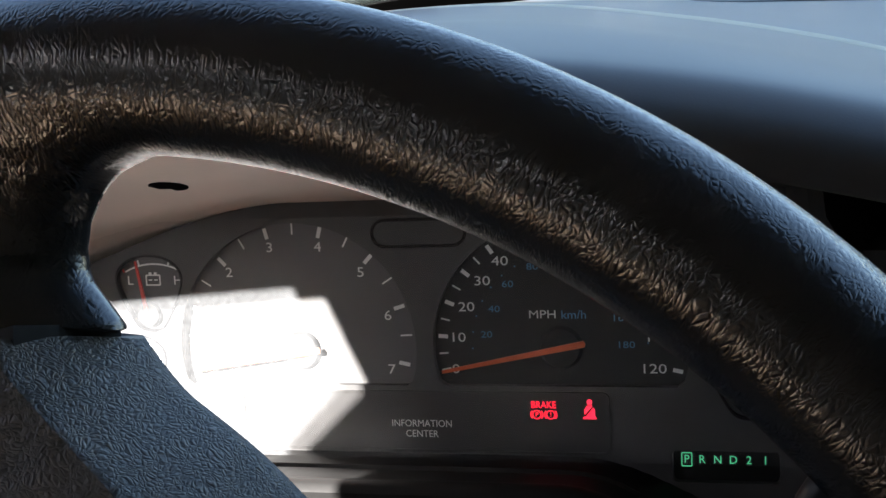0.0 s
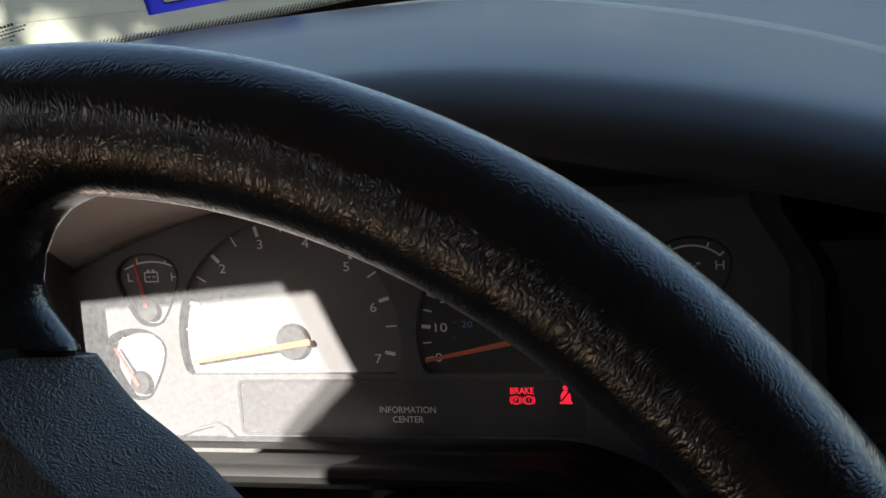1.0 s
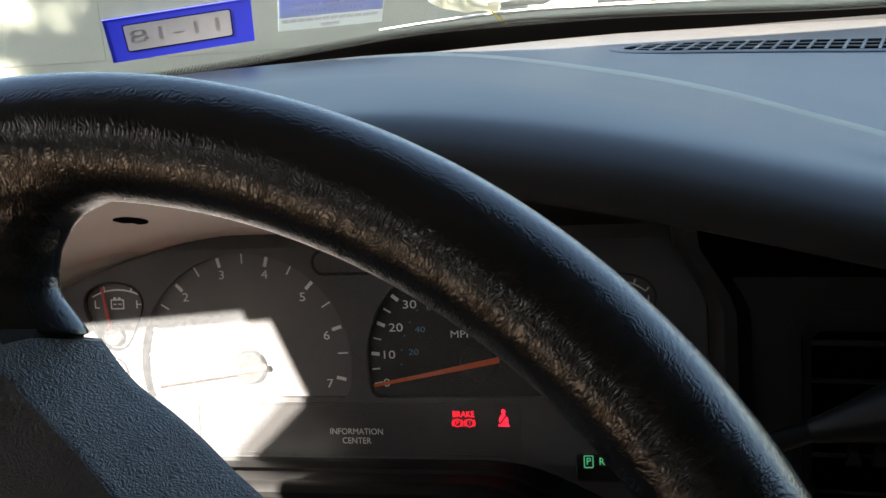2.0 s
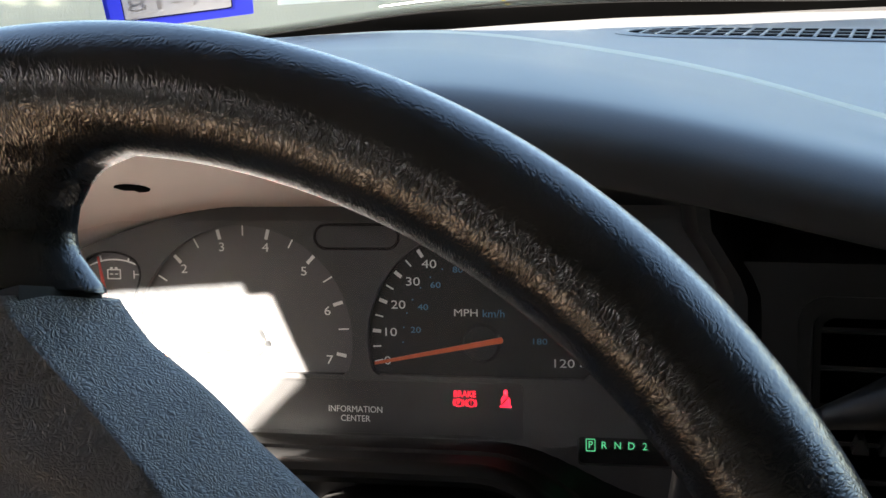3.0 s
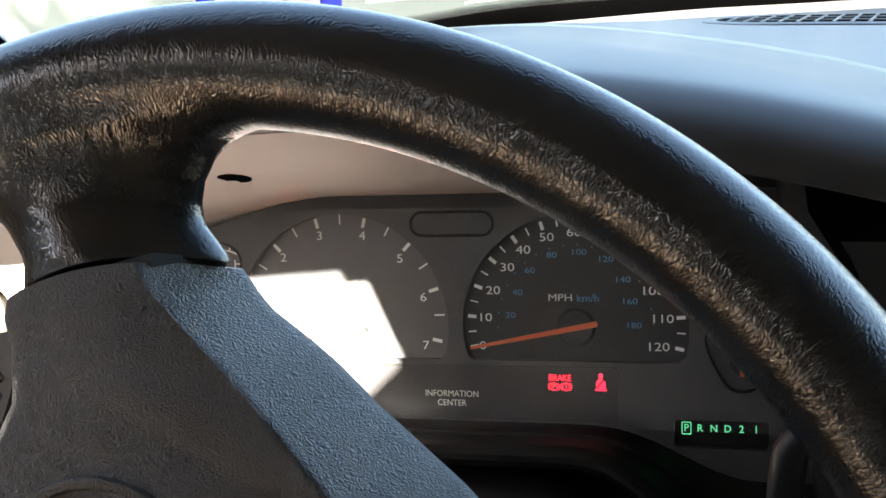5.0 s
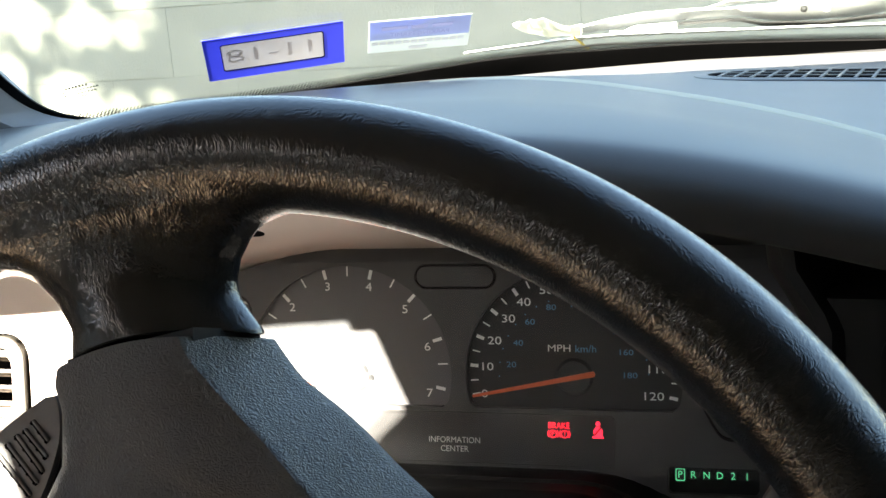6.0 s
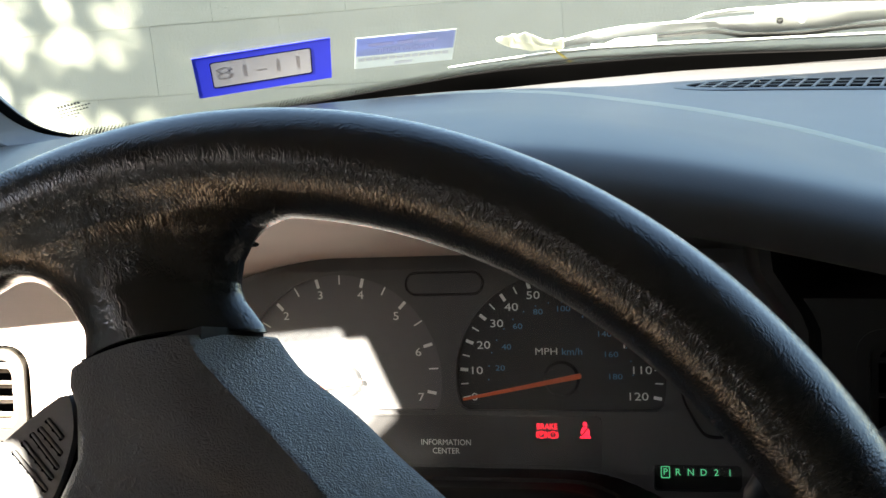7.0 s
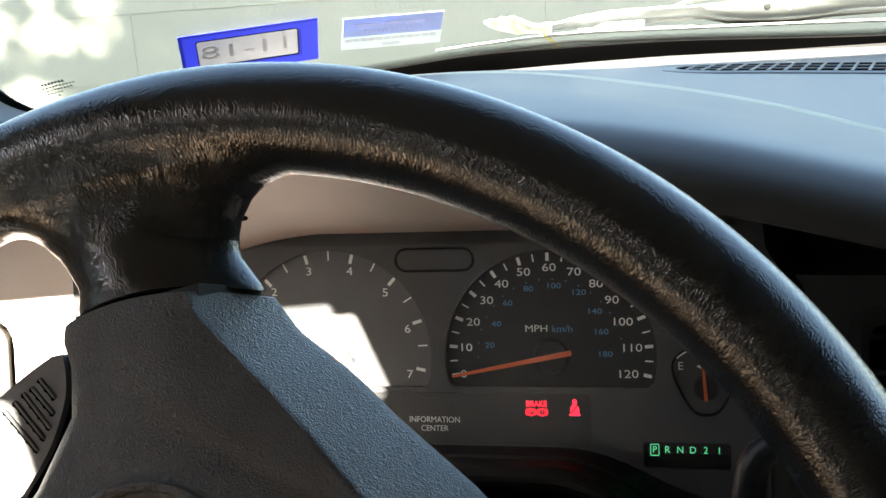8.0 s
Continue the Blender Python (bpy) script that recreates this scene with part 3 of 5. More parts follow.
MPH = [(-0.0456, -0.0103), (-0.0442, 0.0037), (-0.0397, 0.0171), (-0.0323, 0.0284), (-0.0241, 0.0369), (-0.0125, 0.0429), (0.0008, 0.0451), (0.0136, 0.0427), (0.0247, 0.0365),
       (0.0325, 0.0281), (0.0374, 0.0169), (0.0418, 0.0036), (0.0396, -0.0099)]
for k, (u, v) in enumerate(MPH):
    lettering("numeral", str(10 * k), 0.0058, WHITE, speedo, on_dial(u, v), 1.3)
KMH = [(-0.0313, 0.0050), (-0.0275, 0.0161), (-0.0212, 0.0269), (-0.0102, 0.0343), (0.0028, 0.0357), (0.0156, 0.0322), (0.0235, 0.0224), (0.0266, 0.0119), (0.0284, 0.0004)]
dot = None
for k, (u, v) in enumerate(KMH):
    lettering("small_numeral", str(20 * (k + 1)), 0.0041, BLUE_PRINT, speedo, on_dial(u, v), 1.3)
for k in range(19):
    a = radians(90 + (6 - k * 0.6214) * 17.0)
    m = on_dial(0.0405 * math.cos(a) * 0.93, 0.0405 * math.sin(a) * 0.97)
    if dot is None:
        dot = part("dot", box(-0.0003, 0.0003, -0.0003, 0.0003, 0, 0.0002), BLUE_PRINT, speedo, smooth=False)
        dot.matrix_basis = m
    else:
        again(dot, speedo, m)
lettering("unit_letters", "MPH", 0.0050, WHITE, speedo, on_dial(-0.0066, 0.0136), 1.22)
lettering("unit_letters", "km/h", 0.0052, BLUE_PRINT, speedo, on_dial(0.0068, 0.0134), 1.05)


def needle(parent, tip, tail, w0, w1, mat, hub, hub_r, lift):
    a, b = Vector((tip[0], 0, tip[1])), Vector((tail[0], 0, tail[1]))
    d = (b - a).normalized()
    n = Vector((-d.z, 0, d.x))
    ring = [a + n * w0, a - n * w0, b - n * w1, b + d * w1 * 0.4, b + n * w1]
    y0, y1 = FACE - lift, FACE - lift + 0.0009
    part("needle", rings([[(p.x, y0, p.z) for p in ring], [(p.x, y1, p.z) for p in ring]]), mat, parent, "slim bright gauge needle", smooth=False)
    bm = bmesh.new()
    bmesh.ops.create_cone(bm, cap_ends=True, segments=32, radius1=hub_r, radius2=hub_r * 0.86, depth=0.0022)
    part("needle_hub", bm, DIAL, parent, "round black needle hub").matrix_basis = pose(hub[0], FACE - 0.0012, hub[1], 90, 0, 0)


needle(speedo, (-0.0513, -0.0110), (0.0111, 0.0014), 0.0007, 0.0014, ORANGE, (0.0008, -0.0006), 0.0095, 0.0034)

# the tachometer: 0 to 7, a tick at every half
major = minor = None
for k in range(15):
    a = 90 + (7 - k) / 2 * 29.1
    big = k % 2 == 0
    r = 0.0520 - (0.0030 if big else 0.0026)
    r += 0.0013
    m = on_dial(TACH[0] + r * math.cos(radians(a)), 0.0025 + r * math.sin(radians(a)), a)
    if big and major is None:
        major = part("long_tick", box(-0.0025, 0.0025, -0.00085, 0.00085, 0, 0.0002), WHITE, tach, smooth=False)
        major.matrix_basis = m
    elif big:
        again(major, tach, m)
    elif minor is None:
        minor = part("short_tick", box(-0.0026, 0.0026, -0.00035, 0.00035, 0, 0.0002), WHITE, tach, smooth=False)
        minor.matrix_basis = m
    else:
        again(minor, tach, m)
for k, (u, v) in enumerate([(-0.1615, -0.0103), (-0.1600, 0.0136), (-0.1495, 0.0338), (-0.1292, 0.0448), (-0.1063, 0.0446), (-0.0869, 0.0330), (-0.0754, 0.0136), (-0.0749, -0.0106)]):
    lettering("numeral", str(k), 0.0062, WHITE, tach, on_dial(u, v), 1.2)
needle(tach, (-0.1685, -0.0108), (-0.1075, -0.0015), 0.0007, 0.0014, ORANGE, (-0.1165, -0.0020), 0.0090, 0.0034)

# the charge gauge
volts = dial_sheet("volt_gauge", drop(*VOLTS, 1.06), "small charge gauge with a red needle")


def arc(cx, cz, r, a0, a1, w, n=20):
    rows = []
    for k in range(n + 1):
        a = radians(a0 + (a1 - a0) * k / n)
        rows.append([(cx + (r - w) * math.cos(a), FACE - 0.0003, cz + (r - w) * math.sin(a)), (cx + (r + w) * math.cos(a), FACE - 0.0003, cz + (r + w) * math.sin(a))])
    return rings(rows, closed=False, caps=False)


part("scale_arc", arc(-0.1875, 0.0085, 0.0300, 62, 118, 0.0004), WHITE, volts, smooth=False)
for a, length, mat in ((61, 0.0022, RED_PAINT), (75, 0.0030, WHITE), (103, 0.0030, WHITE), (119, 0.0022, RED_PAINT)):
    part("tick", box(-length / 2, length / 2, -0.0004, 0.0004, 0, 0.0002), mat, volts, smooth=False).matrix_basis = on_dial(
        -0.1875 + 0.0312 * math.cos(radians(a)), 0.0085 + 0.0312 * math.sin(radians(a)), a)
lettering("letter", "L", 0.0060, WHITE, volts, on_dial(-0.1994, 0.0308), 1.1)
lettering("letter", "H", 0.0060, WHITE, volts, on_dial(-0.1752, 0.0306), 1.1)
battery = part("battery_sign", plate(rounded(-0.1915, -0.1840, 0.0284, 0.0336, 0.0004, 2), [rounded(-0.1909, -0.1846, 0.0290, 0.0330, 0.0003, 2)], FACE - 0.0003, FACE), WHITE, volts, "white outline of a battery", smooth=False)
for x in (-0.1898, -0.1872):
    part("terminal", box(x, x + 0.0014, FACE - 0.0003, FACE, 0.0336, 0.0346), WHITE, battery, smooth=False)
part("terminal", box(-0.1900, -0.1883, FACE - 0.0003, FACE, 0.0308, 0.0313), WHITE, battery, smooth=False)
part("terminal", box(-0.1872, -0.1855, FACE - 0.0003, FACE, 0.0308, 0.0313), WHITE, battery, smooth=False)
needle(volts, (-0.1950, 0.0402), (-0.1910, 0.0170), 0.0004, 0.0010, RED_PAINT, (-0.1905, 0.0150), 0.0060, 0.0030)

# the fuel gauge
fuel = dial_sheet("fuel_gauge", drop(*FUEL, 1.06), "small black fuel gauge reading near empty")
part("scale_arc", arc(0.0783, -0.0168, 0.0208, 48, 132, 0.0004), WHITE, fuel, smooth=False)
for a in (48, 69, 111, 132):
    part("tick", box(-0.0014, 0.0014, -0.0004, 0.0004, 0, 0.0002), WHITE, fuel, smooth=False).matrix_basis = on_dial(0.0783 + 0.0220 * math.cos(radians(a)), -0.0168 + 0.0220 * math.sin(radians(a)), a)
lettering("letter", "E", 0.0056, WHITE, fuel, on_dial(0.0660, -0.0056), 1.1)
lettering("letter", "F", 0.0056, WHITE, fuel, on_dial(0.0905, -0.0050), 1.1)
part("pump_sign", flat([(0.0788, -0.0078), (0.0816, -0.0078), (0.0816, -0.0036), (0.0822, -0.0040), (0.0824, -0.0062), (0.0830, -0.0062), (0.0828, -0.0032), (0.0814, -0.0030), (0.0788, -0.0030)], 0, 0.0002), WHITE, fuel,
     "white petrol pump sign", smooth=False).matrix_basis = pose(0, FACE - 0.0002, 0, 90, 0, 0)
part("arrow_sign", flat([(0.0738, -0.0056), (0.0760, -0.0044), (0.0760, -0.0068)], 0, 0.0002), WHITE, fuel, smooth=False).matrix_basis = pose(0, FACE - 0.0002, 0, 90, 0, 0)
needle(fuel, (0.0766, 0.0012), (0.0783, -0.0225), 0.0005, 0.0009, ORANGE, (0.0785, -0.0165), 0.0066, 0.0030)

# the heat gauge, its needle at the cold end
heat = dial_sheet("heat_gauge", drop(*HEAT, 1.06), "small black coolant heat gauge reading cold")
part("scale_arc", arc(0.0692, 0.0195, 0.0184, 48, 132, 0.0004), WHITE, heat, smooth=False)
for a, length in ((48, 0.0024), (68, 0.0028), (115, 0.0028), (132, 0.0024)):
    part("tick", box(-length / 2, length / 2, -0.0004, 0.0004, 0, 0.0002), WHITE, heat, smooth=False).matrix_basis = on_dial(0.0692 + 0.0196 * math.cos(radians(a)), 0.0195 + 0.0196 * math.sin(radians(a)), a)
lettering("letter", "C", 0.0058, WHITE, heat, on_dial(0.0580, 0.0289), 1.1)
lettering("letter", "H", 0.0058, WHITE, heat, on_dial(0.0813, 0.0289), 1.1)
for x, z in ((0.0650, 0.0300), (0.0668, 0.0288), (0.0686, 0.0300), (0.0704, 0.0288), (0.0722, 0.0300)):
    part("heat_sign", box(x - 0.0009, x + 0.0009, FACE - 0.0003, FACE, z - 0.0004, z + 0.0004), WHITE, heat, smooth=False)
needle(heat, (0.0569, 0.0334), (0.0709, 0.0133), 0.0004, 0.0010, RED_PAINT, (0.0702, 0.0142), 0.0060, 0.0030)

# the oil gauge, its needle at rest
oil = dial_sheet("oil_gauge", drop(*OIL, 1.06), "small oil pressure gauge in sunlight, its face lightened for glare")
part("scale_arc", arc(OIL[0], -0.0275, 0.0290, 62, 118, 0.0004), WHITE, oil, smooth=False)
for a in (61, 75, 105, 119):
    part("tick", box(-0.0013, 0.0013, -0.0004, 0.0004, 0, 0.0002), WHITE, oil, smooth=False).matrix_basis = on_dial(OIL[0] + 0.0302 * math.cos(radians(a)), -0.0275 + 0.0302 * math.sin(radians(a)), a)
lettering("letter", "L", 0.0056, WHITE, oil, on_dial(-0.2095, -0.0060), 1.1)
lettering("letter", "H", 0.0056, WHITE, oil, on_dial(-0.1870, -0.0060), 1.1)
needle(oil, (-0.2105, -0.0035), (-0.1995, -0.0225), 0.0004, 0.0010, RED_PAINT, (-0.1990, -0.0215), 0.0060, 0.0030)
part("mask_rib", rings([[(x - 0.0016, FRONT, z - 0.0012), (x - 0.0012, FRONT - 0.0012, z - 0.0008), (x + 0.0012, FRONT - 0.0012, z + 0.0008), (x + 0.0016, FRONT, z + 0.0012)] for x, z in ((-0.1760, -0.0460), (-0.1690, -0.0436), (-0.1590, -0.0412), (-0.1545, -0.0432), (-0.1500, -0.0480))]), MASK, cluster, "bent rib under the small gauges")

# messages and warning lights
lettering("field_letters", "INFORMATION", 0.0044, WHITE, cluster, pose(-0.0613, FRONT - 0.0003, -0.0338, 90, 0, 0), 0.92)
lettering("field_letters", "CENTER", 0.0044, WHITE, cluster, pose(-0.0614, FRONT - 0.0003, -0.0384, 90, 0, 0), 0.92)
lettering("brake_warning", "BRAKE", 0.0043, RED_GLOW, cluster, pose(-0.0070, FRONT - 0.0004, -0.0248, 90, 0, 0), 0.86)
for k, sign in ((-0.0100, "P"), (-0.0040, "!")):
    bm = arc(k, -0.0290, 0.0018, 0, 360, 0.00022, 28)
    ring = part("brake_ring", bm, RED_GLOW, cluster, smooth=False)
    ring.matrix_basis = pose(0, FRONT - FACE - 0.0001, 0)
    lettering("brake_sign", sign, 0.0028, RED_GLOW, cluster, pose(k, FRONT - 0.0004, -0.0290, 90, 0, 0))
    for side, a0, a1 in ((0, -40, 40), (1, 140, 220)):
        part("brake_arc", arc(k, -0.0290, 0.0026, a0, a1, 0.0002, 10), RED_GLOW, cluster, smooth=False).matrix_basis = pose(0, FRONT - FACE - 0.0001, 0)
belt = part("belt_warning", flat([(0.0106, -0.0292), (0.0098, -0.0302), (0.0098, -0.0306), (0.0156, -0.0306), (0.0156, -0.0302), (0.0148, -0.0292), (0.0150, -0.0268), (0.0138, -0.0248), (0.0116, -0.0248), (0.0104, -0.0268)], 0, 0.0002),
            RED_GLOW, cluster, "red glowing seat belt warning sign", smooth=False)
belt.matrix_basis = pose(0, FRONT - 0.0002, 0, 90, 0, 0)
part("belt_sign_top", flat([(0.0127 + 0.0011 * math.cos(2 * math.pi * k / 18), -0.0233 + 0.0012 * math.sin(2 * math.pi * k / 18)) for k in range(18)], 0, 0.0002), RED_GLOW, cluster, smooth=False).matrix_basis = pose(0, FRONT - 0.0002, 0, 90, 0, 0)
part("belt_sign_strap", box(-0.0034, 0.0034, -0.00035, 0.00035, 0, 0.0002), DIAL, cluster, smooth=False).matrix_basis = pose(0.0128, FRONT - 0.0005, -0.0268, 90, 0, 0) @ pose(0, 0, 0, 0, 0, 50)

# the gear display
window = part("gear_window", flat(rounded(0.0470, 0.0896, -0.0568, -0.0440, 0.002), 0, 0.0004), DIAL, cluster, "black gear display window")
window.matrix_basis = pose(0, 0.0005, 0, 90, 0, 0)
for ch, u in zip("PRND21", (0.0523, 0.0586, 0.0650, 0.0713, 0.0776, 0.0842)):
    lettering("gear_letter", ch, 0.0049, GREEN_GLOW, cluster, pose(u, -0.0001, -0.0480, 90, 0, 0), 0.95)
part("gear_cursor", plate(rounded(0.0501, 0.0546, -0.0511, -0.0450, 0.0006, 3), [rounded(0.0505, 0.0542, -0.0507, -0.0454, 0.0004, 3)], -0.0001, 0.0001), GREEN_GLOW, cluster, "green frame round the chosen gear", smooth=False)

# the clear lens over it all, bowed outwards
lens = part("lens", rings([[(u, -0.0110 - 0.002 * (1 - ((w - 0.006) / 0.055) ** 2), w) for w in (-0.047 + 0.106 * j / 12 for j in range(13))] for u in (-0.2425 + 0.351 * i / 20 for i in range(21))], closed=False, caps=False), LENS, cluster,
            "clear dusty plastic lens")
lens.visible_shadow = False

# ---- steering column and gear lever ----
column = thing("steering_column", "dark grey plastic steering column shroud", "steering column", pose(-0.0336, -0.3336, 1.1532, 73.1, 0, 0.2))
shroud = []
for z, w, h in ((-0.05, 0.040, 0.036), (-0.07, 0.052, 0.046), (-0.16, 0.056, 0.050), (-0.30, 0.060, 0.052), (-0.40, 0.062, 0.052)):
    shroud.append([(w * math.copysign(abs(math.cos(a)) ** 0.6, math.cos(a)), -0.02 + h * math.copysign(abs(math.sin(a)) ** 0.6, math.sin(a)), z) for a in (2 * math.pi * k / 32 for k in range(32))])
part("shroud", rings(shroud), STACK, column, "dark grey grained column shroud")
part("shaft", tube([(0, 0, 0.0), (0, 0, -0.06)], 0.02, 20), BLACK, column)
lever = thing("gear_lever", "black column gear lever with a thick grip", "gear lever")
part("stalk", tube([(0.060, -0.125, 1.020), (0.085, -0.112, 1.060), (0.0955, -0.106, 1.100), (0.0970, -0.105, 1.135), (0.0985, -0.105, 1.147), (0.1020, -0.105, 1.1535), (0.1075, -0.1045, 1.1570), (0.1160, -0.104, 1.1600), (0.1270, -0.103, 1.1640), (0.1365, -0.1015, 1.1672), (0.1470, -0.1005, 1.1702)],
                   [0.012, 0.0095, 0.0078, 0.0070, 0.0068, 0.0066, 0.0062, 0.0056, 0.0048, 0.0043, 0.0040], 20), BLACK, lever, "bent black steel stalk")
part("grip", tube([(0.1465, -0.1005, 1.1700), (0.1475, -0.1005, 1.1703), (0.160, -0.100, 1.1735), (0.175, -0.100, 1.1775), (0.190, -0.100, 1.1815), (0.215, -0.101, 1.187), (0.240, -0.103, 1.191), (0.250, -0.104, 1.192)],
                  [0.0040, 0.0046, 0.0074, 0.0115, 0.0142, 0.0155, 0.0140, 0.006], 24), BLACK, lever,
     "smooth dark grey grip")


# ---- the steering wheel ----
WHEEL = pose(-0.0336, -0.3336, 1.1532, 73.1, 0, 0.2)
steering_wheel = thing("steering_wheel", "black leather-covered steering wheel with a moulded horn pad", "steering wheel", WHEEL)
RIM, TUBE = 0.1772, 0.0147


def between(table, v):
    for (a, *p), (b, *q) in zip(table, table[1:]):
        if a >= v >= b:
            k = (a - v) / (a - b)
            return [x + (y - x) * k for x, y in zip(p, q)]
    return list(table[0][1:] if v > table[0][0] else table[-1][1:])


def seam(u):
    """How far the seam between spoke and pad dips at u."""
    d = np.clip(u + 0.008, -0.045, 0.02)
    return np.where(d < 0, -0.0105 * (d / 0.042) ** 2, -0.0025 * (d / 0.0155) ** 2)


def soft_min(a, b, k):
    h = np.maximum(k - np.abs(a - b), 0.0) / k
    return np.minimum(a, b) - h * h * k / 4


def soft_max(a, b, k):
    return -soft_min(-a, -b, k)


# v, left edge, right edge, ridge, front
SPOKE = np.array([(0.1200, -0.0490, 0.0095, -0.0072, 0.0128), (0.1325, -0.0492, 0.0066, -0.0108, 0.0128), (0.1400, -0.0565, 0.0006, -0.0175, 0.0130), (0.1460, -0.0660, -0.0020, -0.0240, 0.0134), (0.1510, -0.0735, -0.0022, -0.0260, 0.0138),
                  (0.1560, -0.0790, 0.0000, -0.0250, 0.0141), (0.1600, -0.0815, 0.0035, -0.0220, 0.0143), (0.1640, -0.0850, 0.0105, -0.0160, 0.0144), (0.1800, -0.0930, 0.0200, -0.0100, 0.0144)])


def wheel_field(u, v, w):
    """Below nought inside the rim and its spoke, whose faces run into one another."""
    r = np.hypot(u, v)
    torus = np.hypot(r - RIM, w) - TUBE
    left, right, ridge, front = (np.interp(v, SPOKE[:, 0], SPOKE[:, k]) for k in (1, 2, 3, 4))
    back = -0.0115
    k = np.clip((r - RIM + 0.013) / 0.013, 0, 1)
    front = front - 0.007 * k * k * (3 - 2 * k)
    d, h = right - ridge, front - np.interp(v, (0.142, 0.159), (-0.0075, 0.0060))
    size = np.hypot(d, h)
    left_of = np.maximum(ridge - u, 0)
    turn = np.clip((v - 0.133) / 0.012, 0, 1) * (0.12 * left_of + 1.6 * left_of ** 2)
    face = soft_max((w - front + turn) * 0.97, ((u - ridge) * h + (w - front) * d) / size, 0.020)
    face = soft_max(face, (u - right) * 0.95, 0.009)
    face = soft_max(face, (left - u) * 0.8, 0.022)
    face = soft_max(face, back - w, 0.008)
    face = np.maximum(np.maximum(face, r - RIM), 0.1270 + seam(u) - v)
    return soft_min(torus, face, 0.007 + 0.005 * np.clip((-0.022 - u) / 0.02, 0, 1) * np.clip((w - 0.001) / 0.007, 0, 1))


def slope(field, p):
    e = 1e-5
    return np.stack([field(*(p + e * k).T) - field(*(p - e * k).T) for k in np.eye(3)], axis=1) / (2 * e)


def sag(u, v):
    """Moves the rows of the net so that one of them follows the seam."""
    k = np.clip((0.160 - v) / 0.0275, 0, 1)
    return np.where(v > 0.05, k * k * (3 - 2 * k) * seam(u), 0.0)


def sagged_field(u, v, w):
    return wheel_field(u, v + sag(u, v), w)


def net(lo, hi, step):
    """A closed skin of quads over the field."""
    axes = [np.arange(a, b, step) for a, b in zip(lo, hi)]
    u, v, w = np.meshgrid(*axes, indexing="ij")
    f = sagged_field(u, v, w)
    inside = f < 0
    cells = np.zeros([n - 1 for n in f.shape], int)
    for i, j, k in np.ndindex(2, 2, 2):
        cells += inside[i:i + cells.shape[0], j:j + cells.shape[1], k:k + cells.shape[2]]
    live = (cells > 0) & (cells < 8)
    number = np.full(cells.shape, -1)
    number[live] = np.arange(live.sum())
    at = np.argwhere(live)
    p = np.stack([axes[k][at[:, k]] + step / 2 for k in range(3)], axis=1)
    faces = []
    for axis in range(3):
        b, c = (axis + 1) % 3, (axis + 2) % 3
        first, second = inside.take(range(f.shape[axis] - 1), axis), inside.take(range(1, f.shape[axis]), axis)
        for q in np.argwhere(first != second):
            if q[b] and q[c] and q[b] < cells.shape[b] and q[c] < cells.shape[c]:
                four = []
                for db, dc in ((1, 1), (0, 1), (0, 0), (1, 0)):
                    o = q.copy()
                    o[b] -= db
                    o[c] -= dc
                    four.append(number[tuple(o)])
                faces.append(four if first[tuple(q)] else four[::-1])
    for _ in range(6):
        g = slope(sagged_field, p)
        p -= g * (np.clip(sagged_field(*p.T), -0.001, 0.001) / np.maximum((g * g).sum(axis=1), 1e-6))[:, None]
    return p, faces


skin, quads = net((-0.2, -0.2, -0.018), (0.2, 0.2, 0.018), 0.0016)
SEAM_V = 0.1330
bm = bmesh.new()
verts = [bm.verts.new(q) for q in skin]
for q in quads:
    bm.faces.new([verts[i] for i in q])
foot = [f for f in bm.faces if all(-0.075 < q.co.x < 0.03 and 0.11 < q.co.y < 0.142 for q in f.verts)]
bmesh.ops.bisect_plane(bm, geom=foot + list({e for f in foot for e in f.edges}) + list({q for f in foot for q in f.verts}), plane_co=(0, SEAM_V, 0), plane_no=(0, 1, 0), dist=1e-7)
bmesh.ops.delete(bm, geom=[q for q in bm.verts if -0.08 < q.co.x < 0.04 and 0.10 < q.co.y < SEAM_V - 1e-6], context="VERTS")
edge = [e for e in bm.edges if e.is_boundary]
lip_verts = [q for q in bmesh.ops.extrude_edge_only(bm, edges=edge)["geom"] if isinstance(q, bmesh.types.BMVert)]
for q in lip_verts:
    q.co = (q.co.x + 0.0008 * (1 if q.co.x < -0.025 else -1), SEAM_V - 0.0006, q.co.z * 0.9)
for q in bm.verts:
    q.co.y += float(sag(q.co.x, q.co.y))
bm.normal_update()


def wheel_part(name, keep, label):
    """The pieces of the skin chosen by keep, with normals that run on across the cut."""
    some = bm.copy()
    bmesh.ops.delete(some, geom=[f for f in some.faces if not keep(f.calc_center_median())], context="FACES")
    ob = part(name, some, LEATHER, steering_wheel, label, turned=False)
    p = np.array([q.co for q in ob.data.vertices])
    n = slope(wheel_field, p)
    n /= np.linalg.norm(n, axis=1)[:, None]
    low = np.abs(wheel_field(*p.T)) > 0.0003
    n[low] = (0, -1, 0)
    ob.data.shade_smooth()
    ob.data.normals_split_custom_set_from_vertices(n)
    return lay_uv(ob, lambda q: (RIM * math.atan2(q.y, q.x), TUBE * math.atan2(q.z, math.hypot(q.x, q.y) - RIM) if math.hypot(q.x, q.y) > RIM else TUBE * math.pi / 2 - math.copysign(math.hypot(q.x, q.y) - RIM, q.z)))


wheel_part("rim", lambda c: math.hypot(c.x, c.y) > 0.1612 or c.y < 0.05, "black grained leather rim, worn to a shine")
wheel_part("spoke", lambda c: math.hypot(c.x, c.y) <= 0.1612 and c.y >= 0.05, "black leather spoke flaring into the rim")
bm.free()

